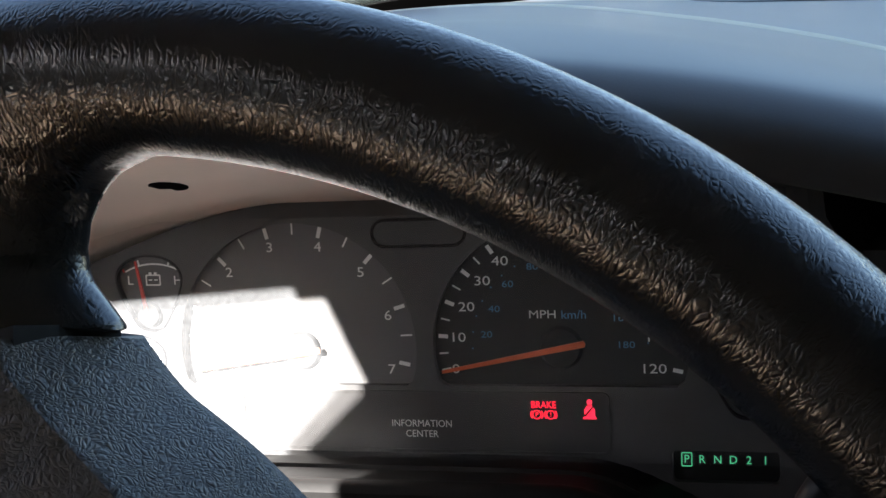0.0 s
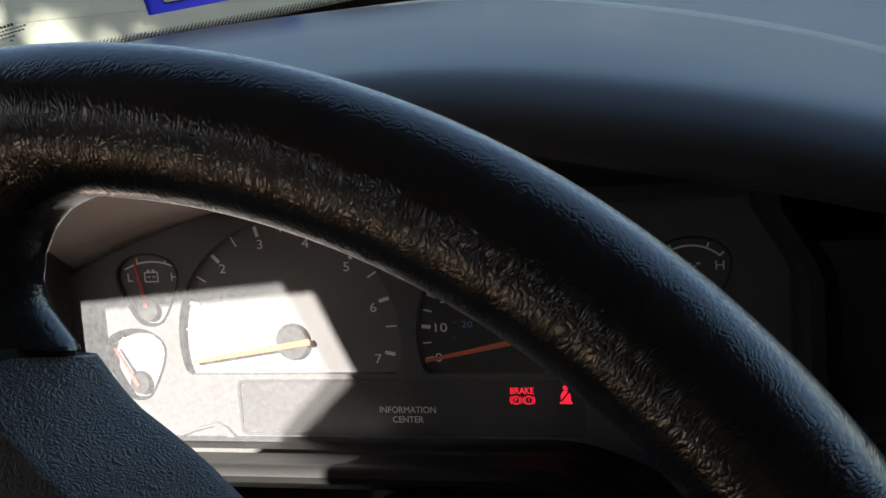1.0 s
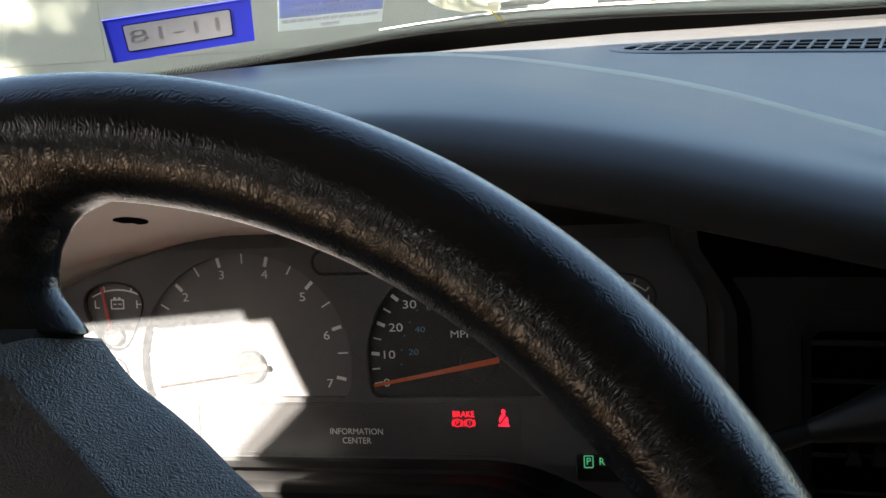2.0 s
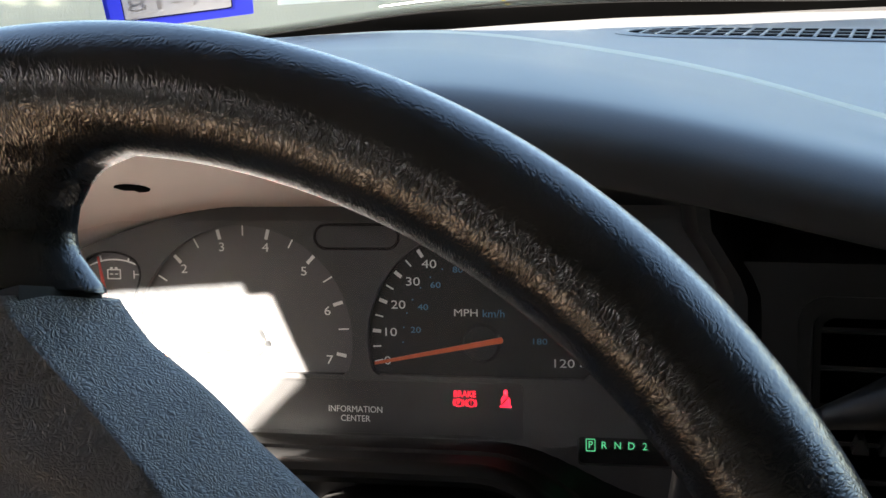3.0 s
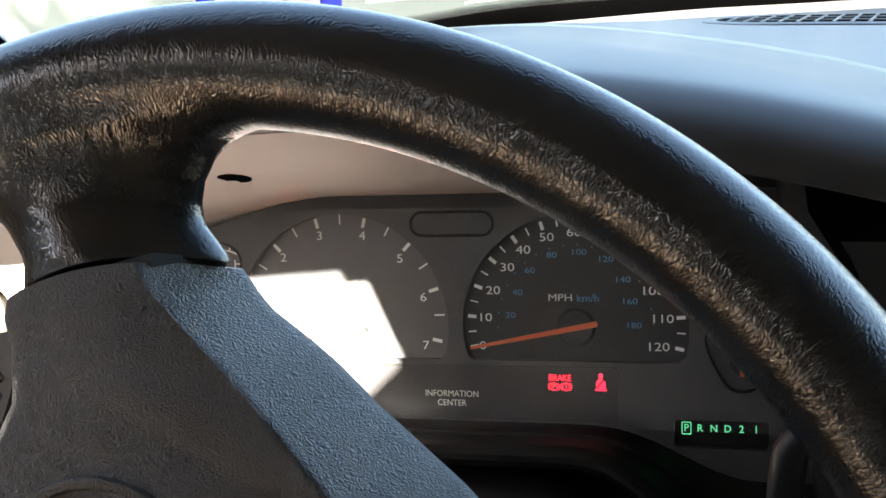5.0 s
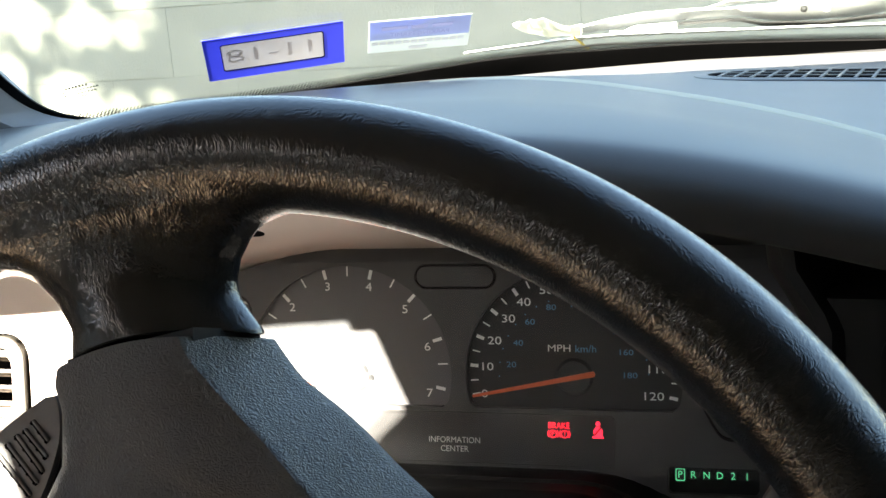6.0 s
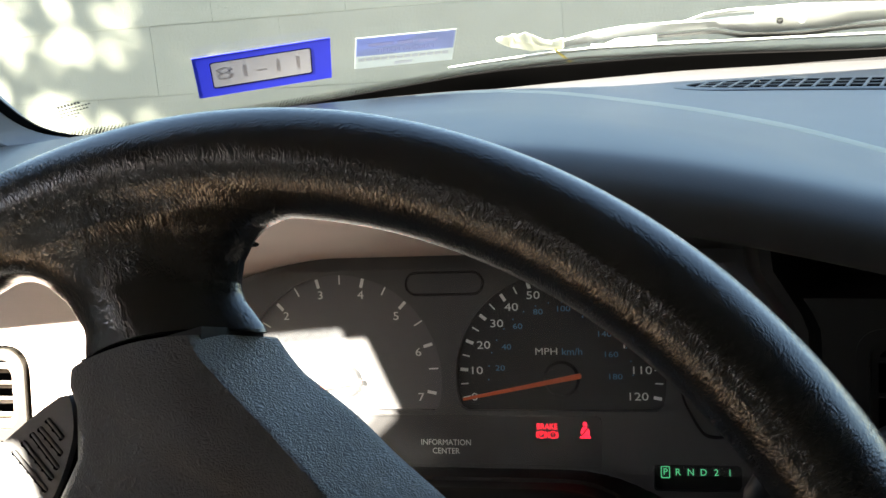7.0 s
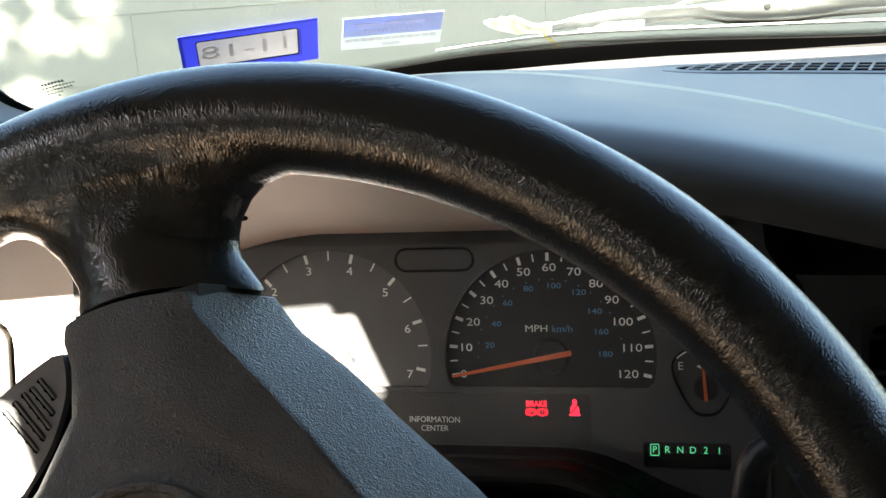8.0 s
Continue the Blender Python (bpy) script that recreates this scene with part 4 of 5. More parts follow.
# v, left back, left front, ridge, right edge, front
PAD = [(0.1318, -0.0510, -0.0470, -0.0102, 0.0046, 0.0125), (0.1260, -0.0505, -0.0465, -0.0066, 0.0100, 0.0140), (0.1140, -0.0470, -0.0430, 0.0064, 0.0228, 0.0160), (0.0990, -0.0450, -0.0410, 0.0220, 0.0385, 0.0185),
       (0.0800, -0.0535, -0.0490, 0.0405, 0.0610, 0.0215), (0.0600, -0.0700, -0.0640, 0.0560, 0.0800, 0.0240), (0.0300, -0.0880, -0.0770, 0.0680, 0.0920, 0.0270), (-0.0100, -0.0900, -0.0780, 0.0720, 0.0960, 0.0285),
       (-0.0600, -0.0820, -0.0700, 0.0620, 0.0840, 0.0260), (-0.0900, -0.0600, -0.0500, 0.0400, 0.0600, 0.0180)]


def fold(u, v):
    """The soft step that runs across the pad from above the badge."""
    a, b = Vector((-0.0240, 0.1043)), Vector((0.0420, 0.0742))
    along_it = (b - a).normalized()
    p = Vector((u, v)) - a
    t, d = p.dot(along_it), p.dot(Vector((-along_it.y, along_it.x)))
    return 0.0020 * smooth_step(0.0, 0.030, t) * (math.exp(d / 0.012) if d < 0 else math.exp(-d / 0.0022))


loops = []
for j in range(110):
    v = 0.1313 - 0.2213 * j / 109
    lb, lf, rg, re, f = between(PAD, v)
    fade = smooth_step(0.105, 0.1318, v)
    front = []
    for q in range(25):
        k = q / 24
        u = lf + 0.006 + (rg - 0.0006 - lf - 0.006) * k
        front.append((u, f - 0.0008 * (1 - k) ** 4 + 0.0014 * math.sin(math.pi * k) - 0.0024 * smooth_step(0.50, 1.0, k) * (1 - fade) - fold(u, v)))
    top = front[-1][1]
    bevel = [(rg + (re - rg) * k, top - 0.0014 + (-0.0115 - top + 0.0014) * k) for k in (0.07, 0.2, 0.4, 0.6, 0.8)]
    poly = [(lb + 0.004, -0.016), (lb, -0.010), (lb + 0.0010, 0.000), (lf - 0.001, f - 0.0055), (lf + 0.002, f - 0.0022)] + front + bevel + [(re, -0.0115), (re - 0.003, -0.016)]
    loops.append([(p.x, v + fade * float(seam(p.x)), p.y) for p in chaikin([(a, b, 0) for a, b in poly], 1)])
part("horn_pad", rings(loops), PAD_SKIN, steering_wheel, "black moulded horn pad with a bevelled edge")
part("seam_core", rings([[(u, v + float(seam(u)), h) for u, h in ((-0.047, -0.010), (-0.046, 0.005), (-0.008, 0.0098), (0.0015, -0.009))] for v in (0.1335, 0.130)]), RUBBER, steering_wheel, "dark seam between spoke and pad")
ring_loops = []
for i in range(48):
    a = 2 * math.pi * i / 48
    ring_loops.append([(-0.0150 + (0.0255 + 0.0016 * math.cos(b)) * math.cos(a), 0.0580 + (0.0255 + 0.0016 * math.cos(b)) * math.sin(a), 0.0238 - 0.06 * ((0.0255 * math.sin(a))) + 0.0012 * math.sin(b)) for b in (2 * math.pi * k / 8 for k in range(8))])
part("badge_ring", rings(ring_loops, wrap=True), PAD_SKIN, steering_wheel, "raised round badge ring on the pad")

# the switch pod at the pad's side, with five slanted ribs
pod_outline = [(-0.0568, 0.1158), (-0.0553, 0.1110), (-0.0548, 0.1040), (-0.0563, 0.0975), (-0.0596, 0.0885), (-0.0640, 0.0812), (-0.0690, 0.0740), (-0.0950, 0.0500), (-0.1280, 0.0420), (-0.1400, 0.0560), (-0.1180, 0.0780), (-0.0788, 0.1000), (-0.0678, 0.1087)]
pod = part("switch_pod", flat([(p.x, p.y) for p in chaikin([(a, b, 0) for a, b in pod_outline], 1)], -0.016, -0.006), POD_PLASTIC, steering_wheel, "grey plastic switch pod with slanted ribs", bevel=0.0008)
# solid black strip fills in for the shade of the gap
well_outline = [(-0.0540, 0.1166), (-0.0490, 0.1120), (-0.0480, 0.1033), (-0.0500, 0.0930), (-0.0560, 0.0800), (-0.0640, 0.0690), (-0.0700, 0.0720), (-0.0630, 0.0840), (-0.0590, 0.0985), (-0.0575, 0.1120)]
part("gap_strip", flat([(p.x, p.y) for p in chaikin([(a, b, 0) for a, b in well_outline], 1)], -0.018, -0.009), DEAD_BLACK, steering_wheel, "black strip for the shade between pad and switch pod")
for (u0, v0), (u1, v1), knots in (((-0.0631, 0.1079), (-0.0580, 0.1024), 3), ((-0.0656, 0.1055), (-0.0583, 0.0980), 4), ((-0.0681, 0.1039), (-0.0594, 0.0940), 4), ((-0.0709, 0.1015), (-0.0611, 0.0910), 5), ((-0.0741, 0.0990), (-0.0631, 0.0877), 5)):
    d = Vector((u1 - u0, v1 - v0, 0))
    n = Vector((d.y, -d.x, 0)).normalized()
    if n.x < 0:
        n = -n
    a, b = Vector((u0, v0, -0.0058)), Vector((u1, v1, -0.0058))
    rib = part("rib", tube([a, a + d * 0.04, b - d * 0.04, b], [0.0002, 0.0006, 0.0006, 0.0002], 8), POD_PLASTIC, pod)
    part("groove", rings([[p - n * 0.0010, p - n * 0.0004, p - n * 0.0004 + Vector((0, 0, 0.0004)), p - n * 0.0010 + Vector((0, 0, 0.0004))] for p in (a - Vector((0, 0, 0.0001)), b - Vector((0, 0, 0.0001)))]), DEAD_BLACK, rib)
    for k in range(knots):
        c = a + d * (0.06 + 0.88 * k / (knots - 1))
        part("knob", tube([c - n * 0.0012, c + n * 0.0002], [0.0005, 0.0004], 6), DEAD_BLACK, rib)


# ---- windshield ----
def glass_y(x, z):
    return pad_far(x) + 0.03 - 1.3 * (z - 1.262)


def on_glass(x, z, inside=0.0):
    """A place on the windshield's inner face, moved inwards."""
    n = Vector((0.90 * (x - 0.33), 1.0, 1.3)).normalized()
    return Vector((x, glass_y(x, z), z)) - n * inside


def glass_sheet(x0, x1, z0, z1, inside, thick, nx=60, nz=10):
    front = [[on_glass(x0 + (x1 - x0) * i / nx, z0 + (z1 - z0) * j / nz, inside) for j in range(nz + 1)] for i in range(nx + 1)]
    back = [[on_glass(x0 + (x1 - x0) * i / nx, z0 + (z1 - z0) * j / nz, inside + thick) for j in range(nz + 1)] for i in range(nx + 1)]
    return rings([f + b[::-1] for f, b in zip(front, back)])


GX = -0.466
windshield = thing("window_1", "clear curved windshield with a black dotted border", "windshield", kind="structure")
part("pane", glass_sheet(GX, 1.115, 1.245, 1.845, 0.0, -0.004), GLASS, windshield, "clear laminated glass").visible_shadow = False


def frit_top(x):
    return eased(((-0.45, 1.2645), (-0.36, 1.2672), (-0.28, 1.2705), (-0.19, 1.278), (-0.12, 1.2845), (0.04, 1.2825), (0.21, 1.2730), (0.40, 1.271)), x)[0]


frit = []
for i in range(121):
    x = GX - 0.005 + 1.59 * i / 120
    frit.append([on_glass(x, z, h) for z, h in ((1.245, 0.001), (frit_top(x), 0.001), (frit_top(x), 0.0025), (1.245, 0.0025))])
part("black_border", rings(frit), GASKET, windshield, "black painted lower border")


def flare(z):
    """How far the pillar's foot spreads over the corner of the glass."""
    return 0.042 * math.exp(-max(0.0, z - 1.260) / 0.009)


side = []
for z in [1.250 + 0.003 * j for j in range(24)] + [1.33 + 0.04 * j for j in range(13)]:
    wide = 0.013 + flare(z)
    side.append([on_glass(GX, z, 0.001), on_glass(GX + wide, z, 0.001), on_glass(GX + wide, z, 0.0025), on_glass(GX, z, 0.0025)])
part("side_border", rings(side), GASKET, windshield, "black painted side border")
# the dots that fade out over the border
bm = bmesh.new()
for row, size in enumerate((0.00128, 0.00120, 0.0011, 0.00095, 0.0007)):
    for i in range(380):
        x = GX + 0.02 + 0.0024 * (i + 0.5 * (row % 2))
        c = on_glass(x, frit_top(x) + 0.0008 + 0.0012 * row, 0.0012)
        a, b = on_glass(x + 0.001, frit_top(x) + 0.0008 + 0.0012 * row, 0.0012) - c, on_glass(x, frit_top(x) + 0.0018 + 0.0012 * row, 0.0012) - c
        a, b = a.normalized() * size, b.normalized() * size
        bm.faces.new([bm.verts.new(c + a * math.cos(q) + b * math.sin(q)) for q in (math.pi * k / 3 for k in range(6))])
dots = part("dot_border", bm, GASKET, windshield, "fine black dots fading into the glass", smooth=False)
tagged(dots, kind="stuff")
part("gasket", rings([[(x, pad_far(x) + 0.001, 1.262), (x, pad_far(x) + 0.004, 1.2655), (x, pad_far(x) + 0.040, 1.258), (x, pad_far(x) + 0.040, 1.245), (x, pad_far(x) + 0.001, 1.245)] for x in (GX - 0.01 + 1.57 * i / 60 for i in range(61))]), RUBBER, windshield,
     "black rubber strip at the glass's foot")


def glass_pose(x, z, inside, turn):
    n = -Vector((0.90 * (x - 0.33), 1.0, 1.3)).normalized()
    right = Vector((1, -0.90 * (x - 0.33), 0)).normalized()
    up = n.cross(right)
    m = Matrix((right, up, n)).transposed().to_4x4()
    return Matrix.Translation(on_glass(x, z, inside)) @ m @ pose(0, 0, 0, 0, 0, turn)


# registration sticker, seen from behind
reg = thing("registration_sticker", "blue-bordered registration sticker on the windshield, seen from inside", "sticker", glass_pose(-0.2800, 1.3067, 0.0012, 5.0))
part("border", plate(rounded(-0.0550, 0.0550, -0.0262, 0.0262, 0.001, 2), [rounded(-0.0415, 0.0385, -0.0150, 0.0170, 0.002, 4)], -0.0003, 0.0003), STICKER_BLUE, reg, "saturated blue printed border", smooth=False).matrix_basis = pose(0, 0, 0, -90, 0, 0)
part("field", flat(rounded(-0.0417, 0.0387, -0.0152, 0.0172, 0.002, 4), -0.0003, 0.0001), STICKER_PAPER, reg, "pale grey paper field", smooth=False)
part("field_edge", plate(rounded(-0.0422, 0.0392, -0.0157, 0.0177, 0.0024, 4), [rounded(-0.0414, 0.0384, -0.0149, 0.0169, 0.002, 4)], -0.0006, -0.0003), GASKET, reg, smooth=False).matrix_basis = pose(0, 0, 0, -90, 0, 0)
mirror = Matrix.Diagonal((-1, 1, 1, 1))
lettering("date_letters", "11-18", 0.0225, STICKER_INK, reg, pose(-0.0015, 0.0008, 0.0003) @ mirror, 1.45)

# parking permit, seen from behind
permit = thing("parking_permit", "pale blue parking permit on the windshield, seen from inside", "sticker", glass_pose(-0.1740, 1.3110, 0.0012, 0.0))
part("paper", flat(rounded(-0.0415, 0.0415, -0.0205, 0.0205, 0.0006, 2), -0.0003, 0.0001), PERMIT_PAPER, permit, smooth=False)
part("blue_band", flat(rounded(-0.0405, 0.0405, -0.0035, 0.0195, 0.0005, 2), 0.0001, 0.0003), PERMIT_BLUE, permit, smooth=False)
lettering("permit_letters", "PARKING PERMIT", 0.0066, PERMIT_INK, permit, pose(0, 0.0018, 0.0004) @ mirror, 0.95)
for x0, x1, y0, y1 in ((-0.031, -0.010, 0.0085, 0.0125), (-0.007, 0.006, 0.0085, 0.0125), (0.010, 0.026, 0.0085, 0.0125)):
    part("text_bar", box(x0, x1, y0, y1, 0.0003, 0.0005), PERMIT_INK, permit, smooth=False)
for k in range(12):
    part("text_bar", box(-0.0385 + 0.0064 * k, -0.0335 + 0.0064 * k, -0.0105, -0.0068, 0.0001, 0.0003), PERMIT_INK_DARK, permit, smooth=False)
part("text_bar", box(-0.008, 0.007, -0.0180, -0.0145, 0.0001, 0.0003), PERMIT_INK_DARK, permit, smooth=False)

# maker's mark in the corner of the glass
mark = thing("glass_mark", "small dark printed maker's mark in the windshield's corner", "glass mark", glass_pose(-0.4167, 1.2901, 0.0008, 13))
for k, (x0, x1, y) in enumerate(((-0.013, 0.006, 0.0055), (-0.016, 0.014, 0.001), (-0.016, 0.012, -0.003), (-0.014, 0.004, -0.007), (-0.004, 0.001, -0.011))):
    n = int((x1 - x0) / 0.0026)
    for i in range(n):
        part("text_bar", box(x0 + 0.0026 * i, x0 + 0.0026 * i + 0.0017, y - 0.0007 - 0.0007 * (k == 0), y + 0.0007 + 0.0007 * (k == 0), 0, 0.0002), MARK_INK, mark, smooth=False)

# ---- wiper outside the glass ----
wiper = thing("windshield_wiper", "sunlit grey metal windshield wiper resting at the glass's foot", "wiper")


def out(x, z, lift):
    return on_glass(x, z - 0.63 * lift, -lift)




def strip(name, top, low, lift, deep, mat, label=""):
    """A flat bar lying over the glass between an upper and a lower edge."""
    n = 40
    x0, x1 = max(top[0][0], low[0][0]), min(top[-1][0], low[-1][0])
    rows = []
    for i in range(n + 1):
        x = x0 + (x1 - x0) * i / n
        a, b = along(top, x)[0], along(low, x)[0]
        e = 0.12 * (a - b)
        rows.append([out(x, z, lift + d) for z, d in ((a, 0.0008), (a - e, 0), (b + e, 0), (b, 0.0008), (b, deep), (a, deep))])
    return part(name, rings(rows), mat, wiper, label)


# the arm: one bar forking round a narrow slot, then the broad bracket
strip("arm", ((-0.056, 1.2963), (-0.0266, 1.3018), (-0.0024, 1.3044), (0.045, 1.3044), (0.064, 1.3034), (0.104, 1.3040), (0.112, 1.3040)), ((-0.053, 1.2905), (-0.024, 1.2925), (0.0007, 1.2958), (0.0249, 1.2953), (0.049, 1.2956), (0.0754, 1.2957), (0.0969, 1.2898), (0.112, 1.2870)), 0.030, 0.004, WIPER_METAL, "flat sunlit grey wiper arm")
strip("arm_spring_bar", ((0.050, 1.3042), (0.0692, 1.3096), (0.0905, 1.3112), (0.112, 1.3112)), ((0.050, 1.3034), (0.070, 1.3056), (0.088, 1.3078), (0.112, 1.3072)), 0.031, 0.003, WIPER_METAL)
strip("bracket", ((0.1095, 1.3108), (0.150, 1.3108), (0.2184, 1.3060), (0.42, 1.2960)), ((0.1095, 1.2876), (0.121, 1.2866), (0.1404, 1.2864), (0.1836, 1.2868), (0.1975, 1.2898), (0.2202, 1.2894), (0.42, 1.2800)), 0.030, 0.004, WIPER_METAL, "broad pressed wiper bracket")
# dark bar drawn for the band of shade below the arm
strip("shade_strip", ((0.0263, 1.2962), (0.0739, 1.2964), (0.0951, 1.2908), (0.1477, 1.2872), (0.1854, 1.2900), (0.24, 1.2900), (0.42, 1.280)), ((0.0263, 1.2938), (0.0739, 1.2935), (0.0951, 1.2872), (0.1477, 1.2840), (0.1854, 1.2866), (0.24, 1.2872), (0.42, 1.277)), 0.018, 0.004, STACK, "dark strip for the shaded band under the wiper arm")
strip("blade_clip", ((-0.0308, 1.2935), (-0.0194, 1.2925), (-0.0089, 1.2966), (0.0244, 1.2966)), ((-0.0308, 1.2878), (-0.010, 1.2890), (0.0089, 1.2894), (0.0244, 1.2874)), 0.016, 0.004, WIPER_METAL, "pressed clip of the wiper blade")
strip("blade_yoke", ((0.010, 1.2912), (0.0667, 1.2886), (0.0690, 1.2870)), ((0.010, 1.2886), (0.0667, 1.2856), (0.0690, 1.2846)), 0.014, 0.004, WIPER_METAL)
strip("blade", ((-0.150, 1.2868), (-0.1144, 1.2892), (-0.0527, 1.2925), (-0.0244, 1.2925), (0.0701, 1.2884), (0.1369, 1.2862), (0.2166, 1.2836), (0.40, 1.275)), ((-0.150, 1.2852), (-0.1144, 1.2872), (-0.0527, 1.2896), (-0.0244, 1.2898), (0.0701, 1.2862), (0.1369, 1.2838), (0.2166, 1.2806), (0.40, 1.272)), 0.010, 0.004, WIPER_METAL, "long wiper blade spine")
part("rubber_lip", tube([out(x, 1.2858 - 0.06 * abs(x + 0.04), 0.005) for x in (-0.14, -0.04, 0.10, 0.36)], 0.0010, 6), RUBBER, wiper)
for x, z, r, mat in ((0.1302, 1.2980, 0.0030, BLACK), (0.1493, 1.2975, 0.0034, WIPER_METAL)):
    bm = bmesh.new()
    bmesh.ops.create_cone(bm, cap_ends=True, segments=20, radius1=r, radius2=r * 0.85, depth=0.003)
    part("rivet", bm, mat, wiper).matrix_basis = Matrix.Translation(out(x, z, 0.029)) @ pose(0, 0, 0, 50, 0, 0)

leaf = thing("dry_leaf", "pale dry leaf caught under the wiper on the glass", "leaf")
ribs = []
leaf_rows = ((-0.1050, 1.3070, 0.0010), (-0.1000, 1.3060, 0.0040), (-0.0955, 1.3045, 0.0044), (-0.0920, 1.3045, 0.0060), (-0.0890, 1.3035, 0.0062), (-0.0826, 1.3030, 0.0078), (-0.0780, 1.3010, 0.0070), (-0.0686, 1.2985, 0.0046), (-0.0620, 1.2975, 0.0042), (-0.0540, 1.2975, 0.0050), (-0.0520, 1.2985, 0.0036))
for k, (x, z, wide) in enumerate(leaf_rows):
    ribs.append([out(x + d * 0.25, z + d, 0.012 + 0.002 * math.cos(1.9 * k + 260 * d) + 0.25 * abs(d)) for d in (wide, wide * 0.5, 0, -wide * 0.5, -wide)])
ribs_back = [[p + Vector((0, 0.0006, 0.0006)) for p in row] for row in ribs]
part("blade", rings([a + b[::-1] for a, b in zip(ribs, ribs_back)]), LEAF, leaf)
part("stem", tube([out(-0.0610, 1.2940, 0.011), out(-0.0570, 1.2890, 0.010), out(-0.0504, 1.2811, 0.008)], [0.0009, 0.0010, 0.0012], 6), STEM, leaf, "thin yellow stem")

# ---- the cabin round the camera ----


pillar = thing("windshield_pillar", "grey plastic-covered windshield pillar", "pillar", kind="structure")
part("trim", rings([[(GX, glass_y(GX, z) + 0.03, z), (GX + 0.007 + flare(z), glass_y(GX + flare(z), z) - 0.004, z), (GX - 0.003 + 0.7 * flare(z), glass_y(GX, z) - 0.035, z), (GX - 0.035, glass_y(GX, z) - 0.075, z), (GX - 0.075, glass_y(GX, z) - 0.07, z),
                     (GX - 0.085, glass_y(GX, z) + 0.04, z)] for z in [1.16, 1.22] + [1.25 + 0.003 * q for q in range(20)] + [1.33 + 0.04 * q for q in range(13)]]), PILLAR_TRIM, pillar)
other = thing("windshield_pillar", "grey plastic-covered windshield pillar", "pillar", kind="structure")
part("trim", rings([[(0.67 - x, y, z) for x, y, z in row] for row in [[(GX, glass_y(GX, z) + 0.03, z), (GX + 0.007, glass_y(GX, z) - 0.004, z), (GX - 0.035, glass_y(GX, z) - 0.075, z), (GX - 0.085, glass_y(GX, z) + 0.04, z)]
                                                                    for z in (1.16 + 0.06 * q for q in range(12))]]), PILLAR_TRIM, other)

roof = thing("ceiling", "grey cloth headliner of the car roof", "headliner", kind="structure")
rows = []
for i in range(25):
    x = -0.55 + 1.76 * i / 24
    head = 1.71 + 0.05 * smooth_step(-0.05, 0.40, x)
    y = glass_y(x, head) - 0.015 - 0.05 * smooth_step(-0.5, -0.1, x)
    z = head + 0.003 + 0.03 * (1 - ((x - 0.335) / 0.89) ** 2)
    rows.append([(x, y, z - 0.012), (x, y - 0.05, z), (x, -1.2, z + 0.02), (x, -2.6, z), (x, -2.6, z + 0.05), (x, y, z + 0.033)])
part("lining", rings(rows), HEADLINER, roof)

door = thing("door_1", "unseen driver's door with openings cut to shape the sun patches", "car door", kind="structure")
XD = -0.49
# traced back from the gauge sun patch; the slot is invented to light the ledge
opening = [(-0.20, 1.215), (-0.291, 1.3893), (-0.612, 1.6470), (-0.616, 1.6470), (-0.6360, 1.6345), (-0.652, 1.6250), (-0.618, 1.571), (-0.6112, 1.5484), (-0.6944, 1.6108), (-0.7046, 1.5972), (-0.6086, 1.5252), (-0.600, 1.48), (-0.30, 1.225)]
# two more invented holes let sun onto the armrest and the switch pod
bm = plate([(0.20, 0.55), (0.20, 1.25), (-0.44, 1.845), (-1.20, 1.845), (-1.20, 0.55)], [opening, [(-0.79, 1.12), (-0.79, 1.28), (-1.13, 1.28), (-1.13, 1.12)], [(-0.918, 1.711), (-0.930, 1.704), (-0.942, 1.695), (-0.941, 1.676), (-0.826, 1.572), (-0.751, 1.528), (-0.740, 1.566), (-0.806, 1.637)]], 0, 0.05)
panel = part("panel", bm, DOOR_TRIM, door, "unseen dark taupe door panel that controls the side light", smooth=False)
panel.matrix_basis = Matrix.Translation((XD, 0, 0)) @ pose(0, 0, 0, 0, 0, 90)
# added out of view as a warm reflector for the steering wheel
part("armrest", box(XD, XD + 0.16, -1.55, -0.45, 0.96, 1.03), WARM_BOUNCE, door, "unseen tan armrest added to reflect warm light onto the rim", bevel=0.012)
# invented opening, sized for the grey reflection on rim and spoke
part("rear_side", plate([(-1.20, 0.55), (-1.20, 1.845), (-2.6, 1.845), (-2.6, 0.55)], [[(-1.35, 1.52), (-1.35, 1.66), (-1.75, 1.66), (-1.75, 1.52)]], 0, 0.05), DOOR_TRIM, door, "unseen rear side with an opening added for light on the wheel", smooth=False).matrix_basis = Matrix.Translation((XD, 0, 0)) @ pose(0, 0, 0, 0, 0, 90)
far_door = thing("door_2", "unseen passenger door, closed up to keep light out", "car door", kind="structure")
# left without a window so less light reaches the gauges
panel = part("panel", plate([(0.20, 0.55), (0.20, 1.25), (-0.44, 1.845), (-2.6, 1.845), (-2.6, 0.55)], [], 0, -0.05), DOOR_TRIM, far_door,
             "unseen dark taupe door panel that controls the side light", smooth=False)
panel.matrix_basis = Matrix.Translation((1.15, 0, 0)) @ pose(0, 0, 0, 0, 0, 90)
part("armrest", box(1.07, 1.13, -0.85, -0.25, 0.93, 0.98), DOOR_TRIM, far_door, bevel=0.012)

floor = thing("floor", "grey carpeted car floor", "car floor", kind="structure")
part("carpet", box(XD, 1.15, -2.6, 0.6, 0.50, 0.56), CARPET, floor, smooth=False)
bulk = thing("wall_front", "dark bulkhead behind the dashboard", "bulkhead", kind="structure")
part("board", box(XD - 0.03, 1.18, 0.60, 0.63, 0.50, 1.24), BLACK, bulk, smooth=False)
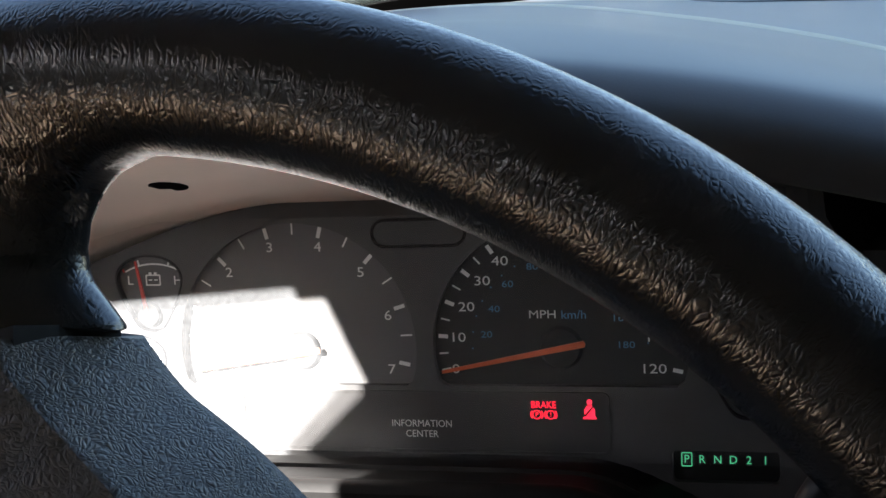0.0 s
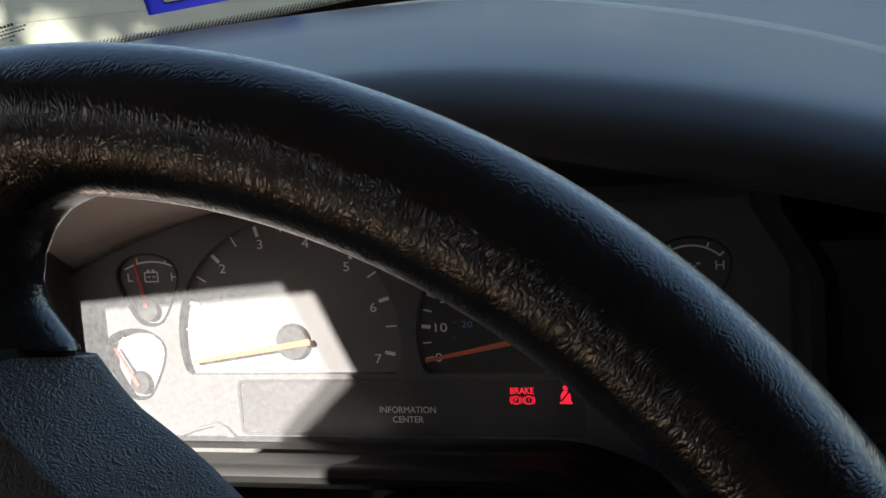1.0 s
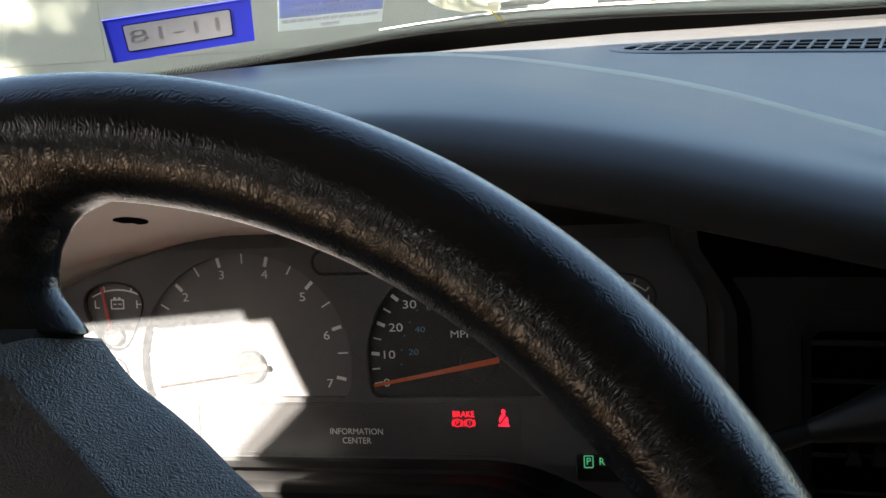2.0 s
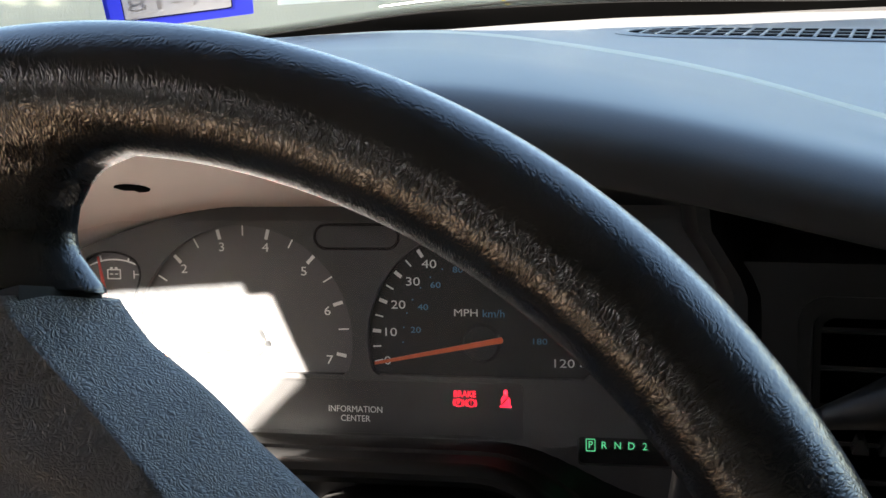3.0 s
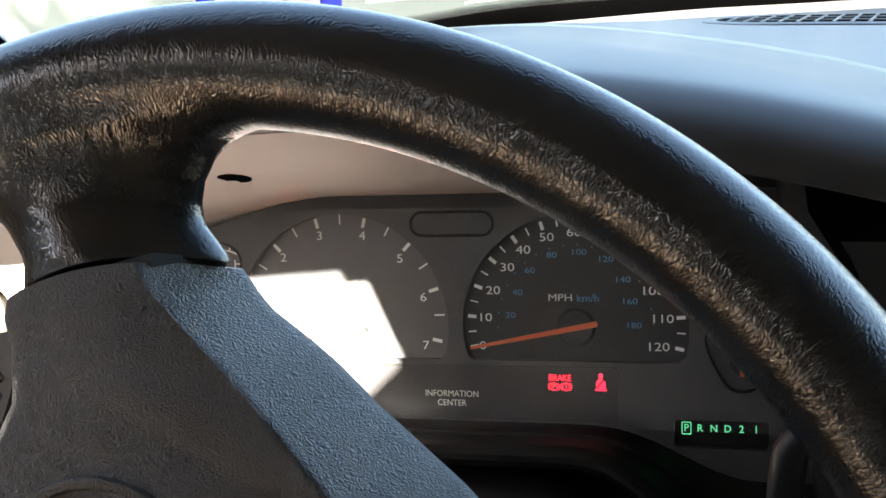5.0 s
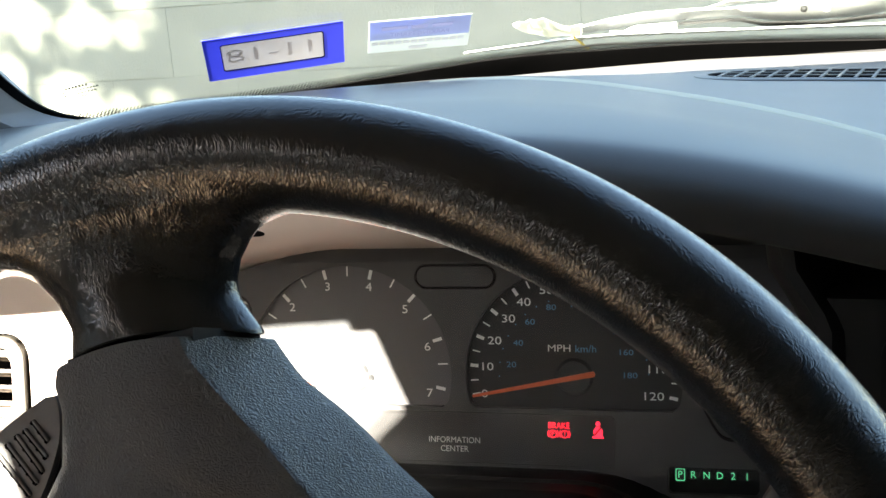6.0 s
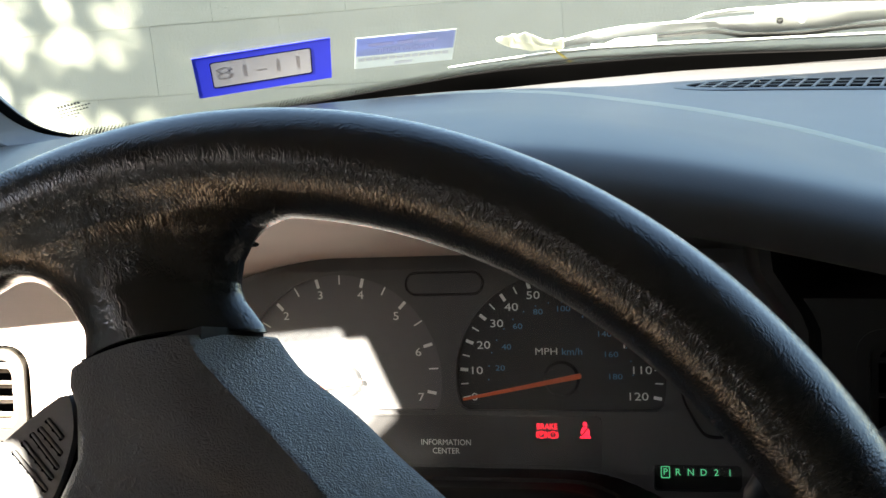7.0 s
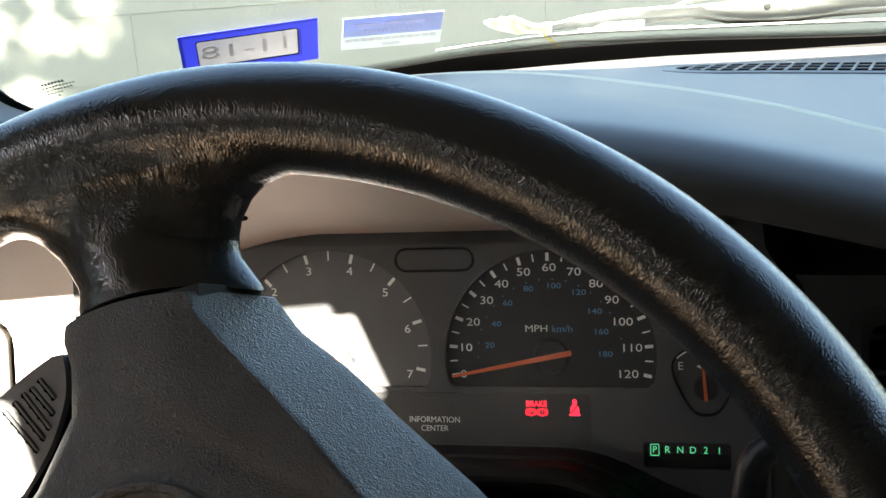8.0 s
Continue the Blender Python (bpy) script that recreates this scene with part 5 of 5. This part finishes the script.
back = thing("wall_back", "taupe rear trim of the cabin", "cabin trim", kind="structure")
part("board", box(XD - 0.05, 1.18, -2.65, -2.6, 0.50, 1.86), DOOR_TRIM, back, smooth=False)


def car_seat(label, x):
    s = thing("car_seat", label, "car seat", pose(x, -0.95, 0.56), group="front seats")
    part("cushion", rings([[(q.x, y, q.y) for q in chaikin([(-0.25, 0.02, 0), (-0.26, 0.20, 0), (-0.20, 0.27, 0), (0, 0.25, 0), (0.20, 0.27, 0), (0.26, 0.20, 0), (0.25, 0.02, 0)], 2)] for y in (-0.20, -0.15, 0.05, 0.25, 0.30)]), SEAT_CLOTH, s)
    part("backrest", rings([[(q.x, q.y - 0.22 - 0.28 * (z - 0.2), z) for q in chaikin([(-0.26, 0.0, 0), (-0.25, 0.10, 0), (-0.15, 0.08, 0), (0.15, 0.08, 0), (0.25, 0.10, 0), (0.26, 0.0, 0), (0.2, -0.08, 0), (-0.2, -0.08, 0)], 2)] for z in (0.18, 0.25, 0.5, 0.75, 0.82)]), SEAT_CLOTH, s)
    part("headrest", rings([[(q.x, q.y - 0.44, z) for q in chaikin([(-0.13, -0.05, 0), (-0.13, 0.05, 0), (0.13, 0.05, 0), (0.13, -0.05, 0)], 2)] for z in (0.86, 0.88, 0.98, 1.0)]), SEAT_CLOTH, s)
    return s


car_seat("tan cloth driver's seat facing the steering wheel", 0.0)
car_seat("tan cloth passenger seat facing the dashboard", 0.70)

hood = thing("car_hood", "white painted car hood in the sun", "car hood", kind="structure")
part("panel", rings([[(x, y, z - 0.05 * ((x - 0.335) / 0.75) ** 2) for y, z in ((0.66, 1.145), (0.9, 1.14), (1.4, 1.09), (1.75, 1.02), (1.80, 0.95), (1.80, 0.6))] for x in (-0.45 + 1.57 * i / 16 for i in range(17))], closed=False, caps=False), PAINT, hood)

# ---- outdoors ----
ground = thing("ground", "worn grey asphalt parking ground", "ground", kind="structure")
bm = bmesh.new()
bmesh.ops.create_grid(bm, x_segments=40, y_segments=40, size=400)
part("surface", bm, ASPHALT, ground, smooth=False)
wall = thing("wall_north", "pale painted concrete block wall with dappled sun", "wall", kind="structure")
WALL_Y = 2.62
part("mortar", box(-9, 9, WALL_Y + 0.0022, WALL_Y + 0.25, 0, 1.66), MORTAR, wall, smooth=False)
bm = box(-0.19995, 0.19995, 0, 0.05, -0.0989, 0.0989)
bmesh.ops.bevel(bm, geom=bm.edges[:], offset=0.0006, segments=1, affect="EDGES")
block = None
rest = bmesh.new()
for r in range(9):
    for k in range(45):
        x, z = -8.573 + 0.4 * k + 0.2 * (r % 2), -0.01 + 0.2 * r
        near = -2.7 < x < 1.6 and 0.4 < z < 1.75
        if near and block is None:
            block = part("block", bm, BLOCK, wall, smooth=False)
            block.matrix_basis = pose(x, WALL_Y, z)
        elif near:
            again(block, wall, pose(x, WALL_Y + random.uniform(-0.001, 0.001), z))
        else:
            v = [rest.verts.new((x + a * 0.1965, WALL_Y, z + b * 0.097)) for a, b in ((-1, -1), (1, -1), (1, 1), (-1, 1))]
            rest.faces.new(v)
far_blocks = part("far_blocks", rest, BLOCK, wall, smooth=False)
tagged(far_blocks, kind="stuff")
# added out of view to keep low sky light from the driver's side
side_wall = thing("wall_west", "unseen block wall added to cut low sky light", "wall", kind="structure")
part("face", box(-5.3, -5.0, -9, WALL_Y + 0.2, 0, 3.0), BLOCK, side_wall, smooth=False)


def tree(x, y, height, crown_r, seed, crown_at):
    rnd = random.Random(seed)
    t = thing("tree", "broad green tree shading the wall", "tree", pose(x, y, 0))
    top = Vector(crown_at) - Vector((x, y, 0))
    part("trunk", tube([(0, 0, 0), (0.05, 0.02, height * 0.3), top * 0.5 + Vector((0, 0, 0.2)), top * 0.85], [0.20, 0.16, 0.12, 0.07], 12), BARK, t)
    bm = bmesh.new()
    limbs = []
    for k in range(14):
        d = Vector((rnd.gauss(0, 1), rnd.gauss(0, 1), rnd.gauss(0.2, 0.7))).normalized()
        end = top + Vector((d.x * 2.5, d.y * 1.2, d.z * 0.9)) * crown_r * rnd.uniform(0.4, 1.0)
        limbs.append(end)
        part("limb", tube([top * 0.75, (top + end) / 2, end], [0.05, 0.03, 0.012], 6), BARK, t)
    for k in range(10500):
        c = top + (limbs[k % 14] - top) * rnd.uniform(0.25, 1.05) + Vector((rnd.gauss(0, 0.42), rnd.gauss(0, 0.42), rnd.gauss(0, 0.34)))
        a = Vector((rnd.gauss(0, 1), rnd.gauss(0, 1), rnd.gauss(0, 1))).normalized()
        b = a.orthogonal().normalized()
        s = rnd.uniform(0.05, 0.09)
        bm.faces.new([bm.verts.new(p) for p in (c - a * s, c + b * s * 0.45, c + a * s, c - b * s * 0.45)])
    part("crown", bm, FOLIAGE, t, smooth=False)
    return t


tree(-9.2, -8.2, 9.0, 1.0, 5, (-7.15, -7.1, 8.525))
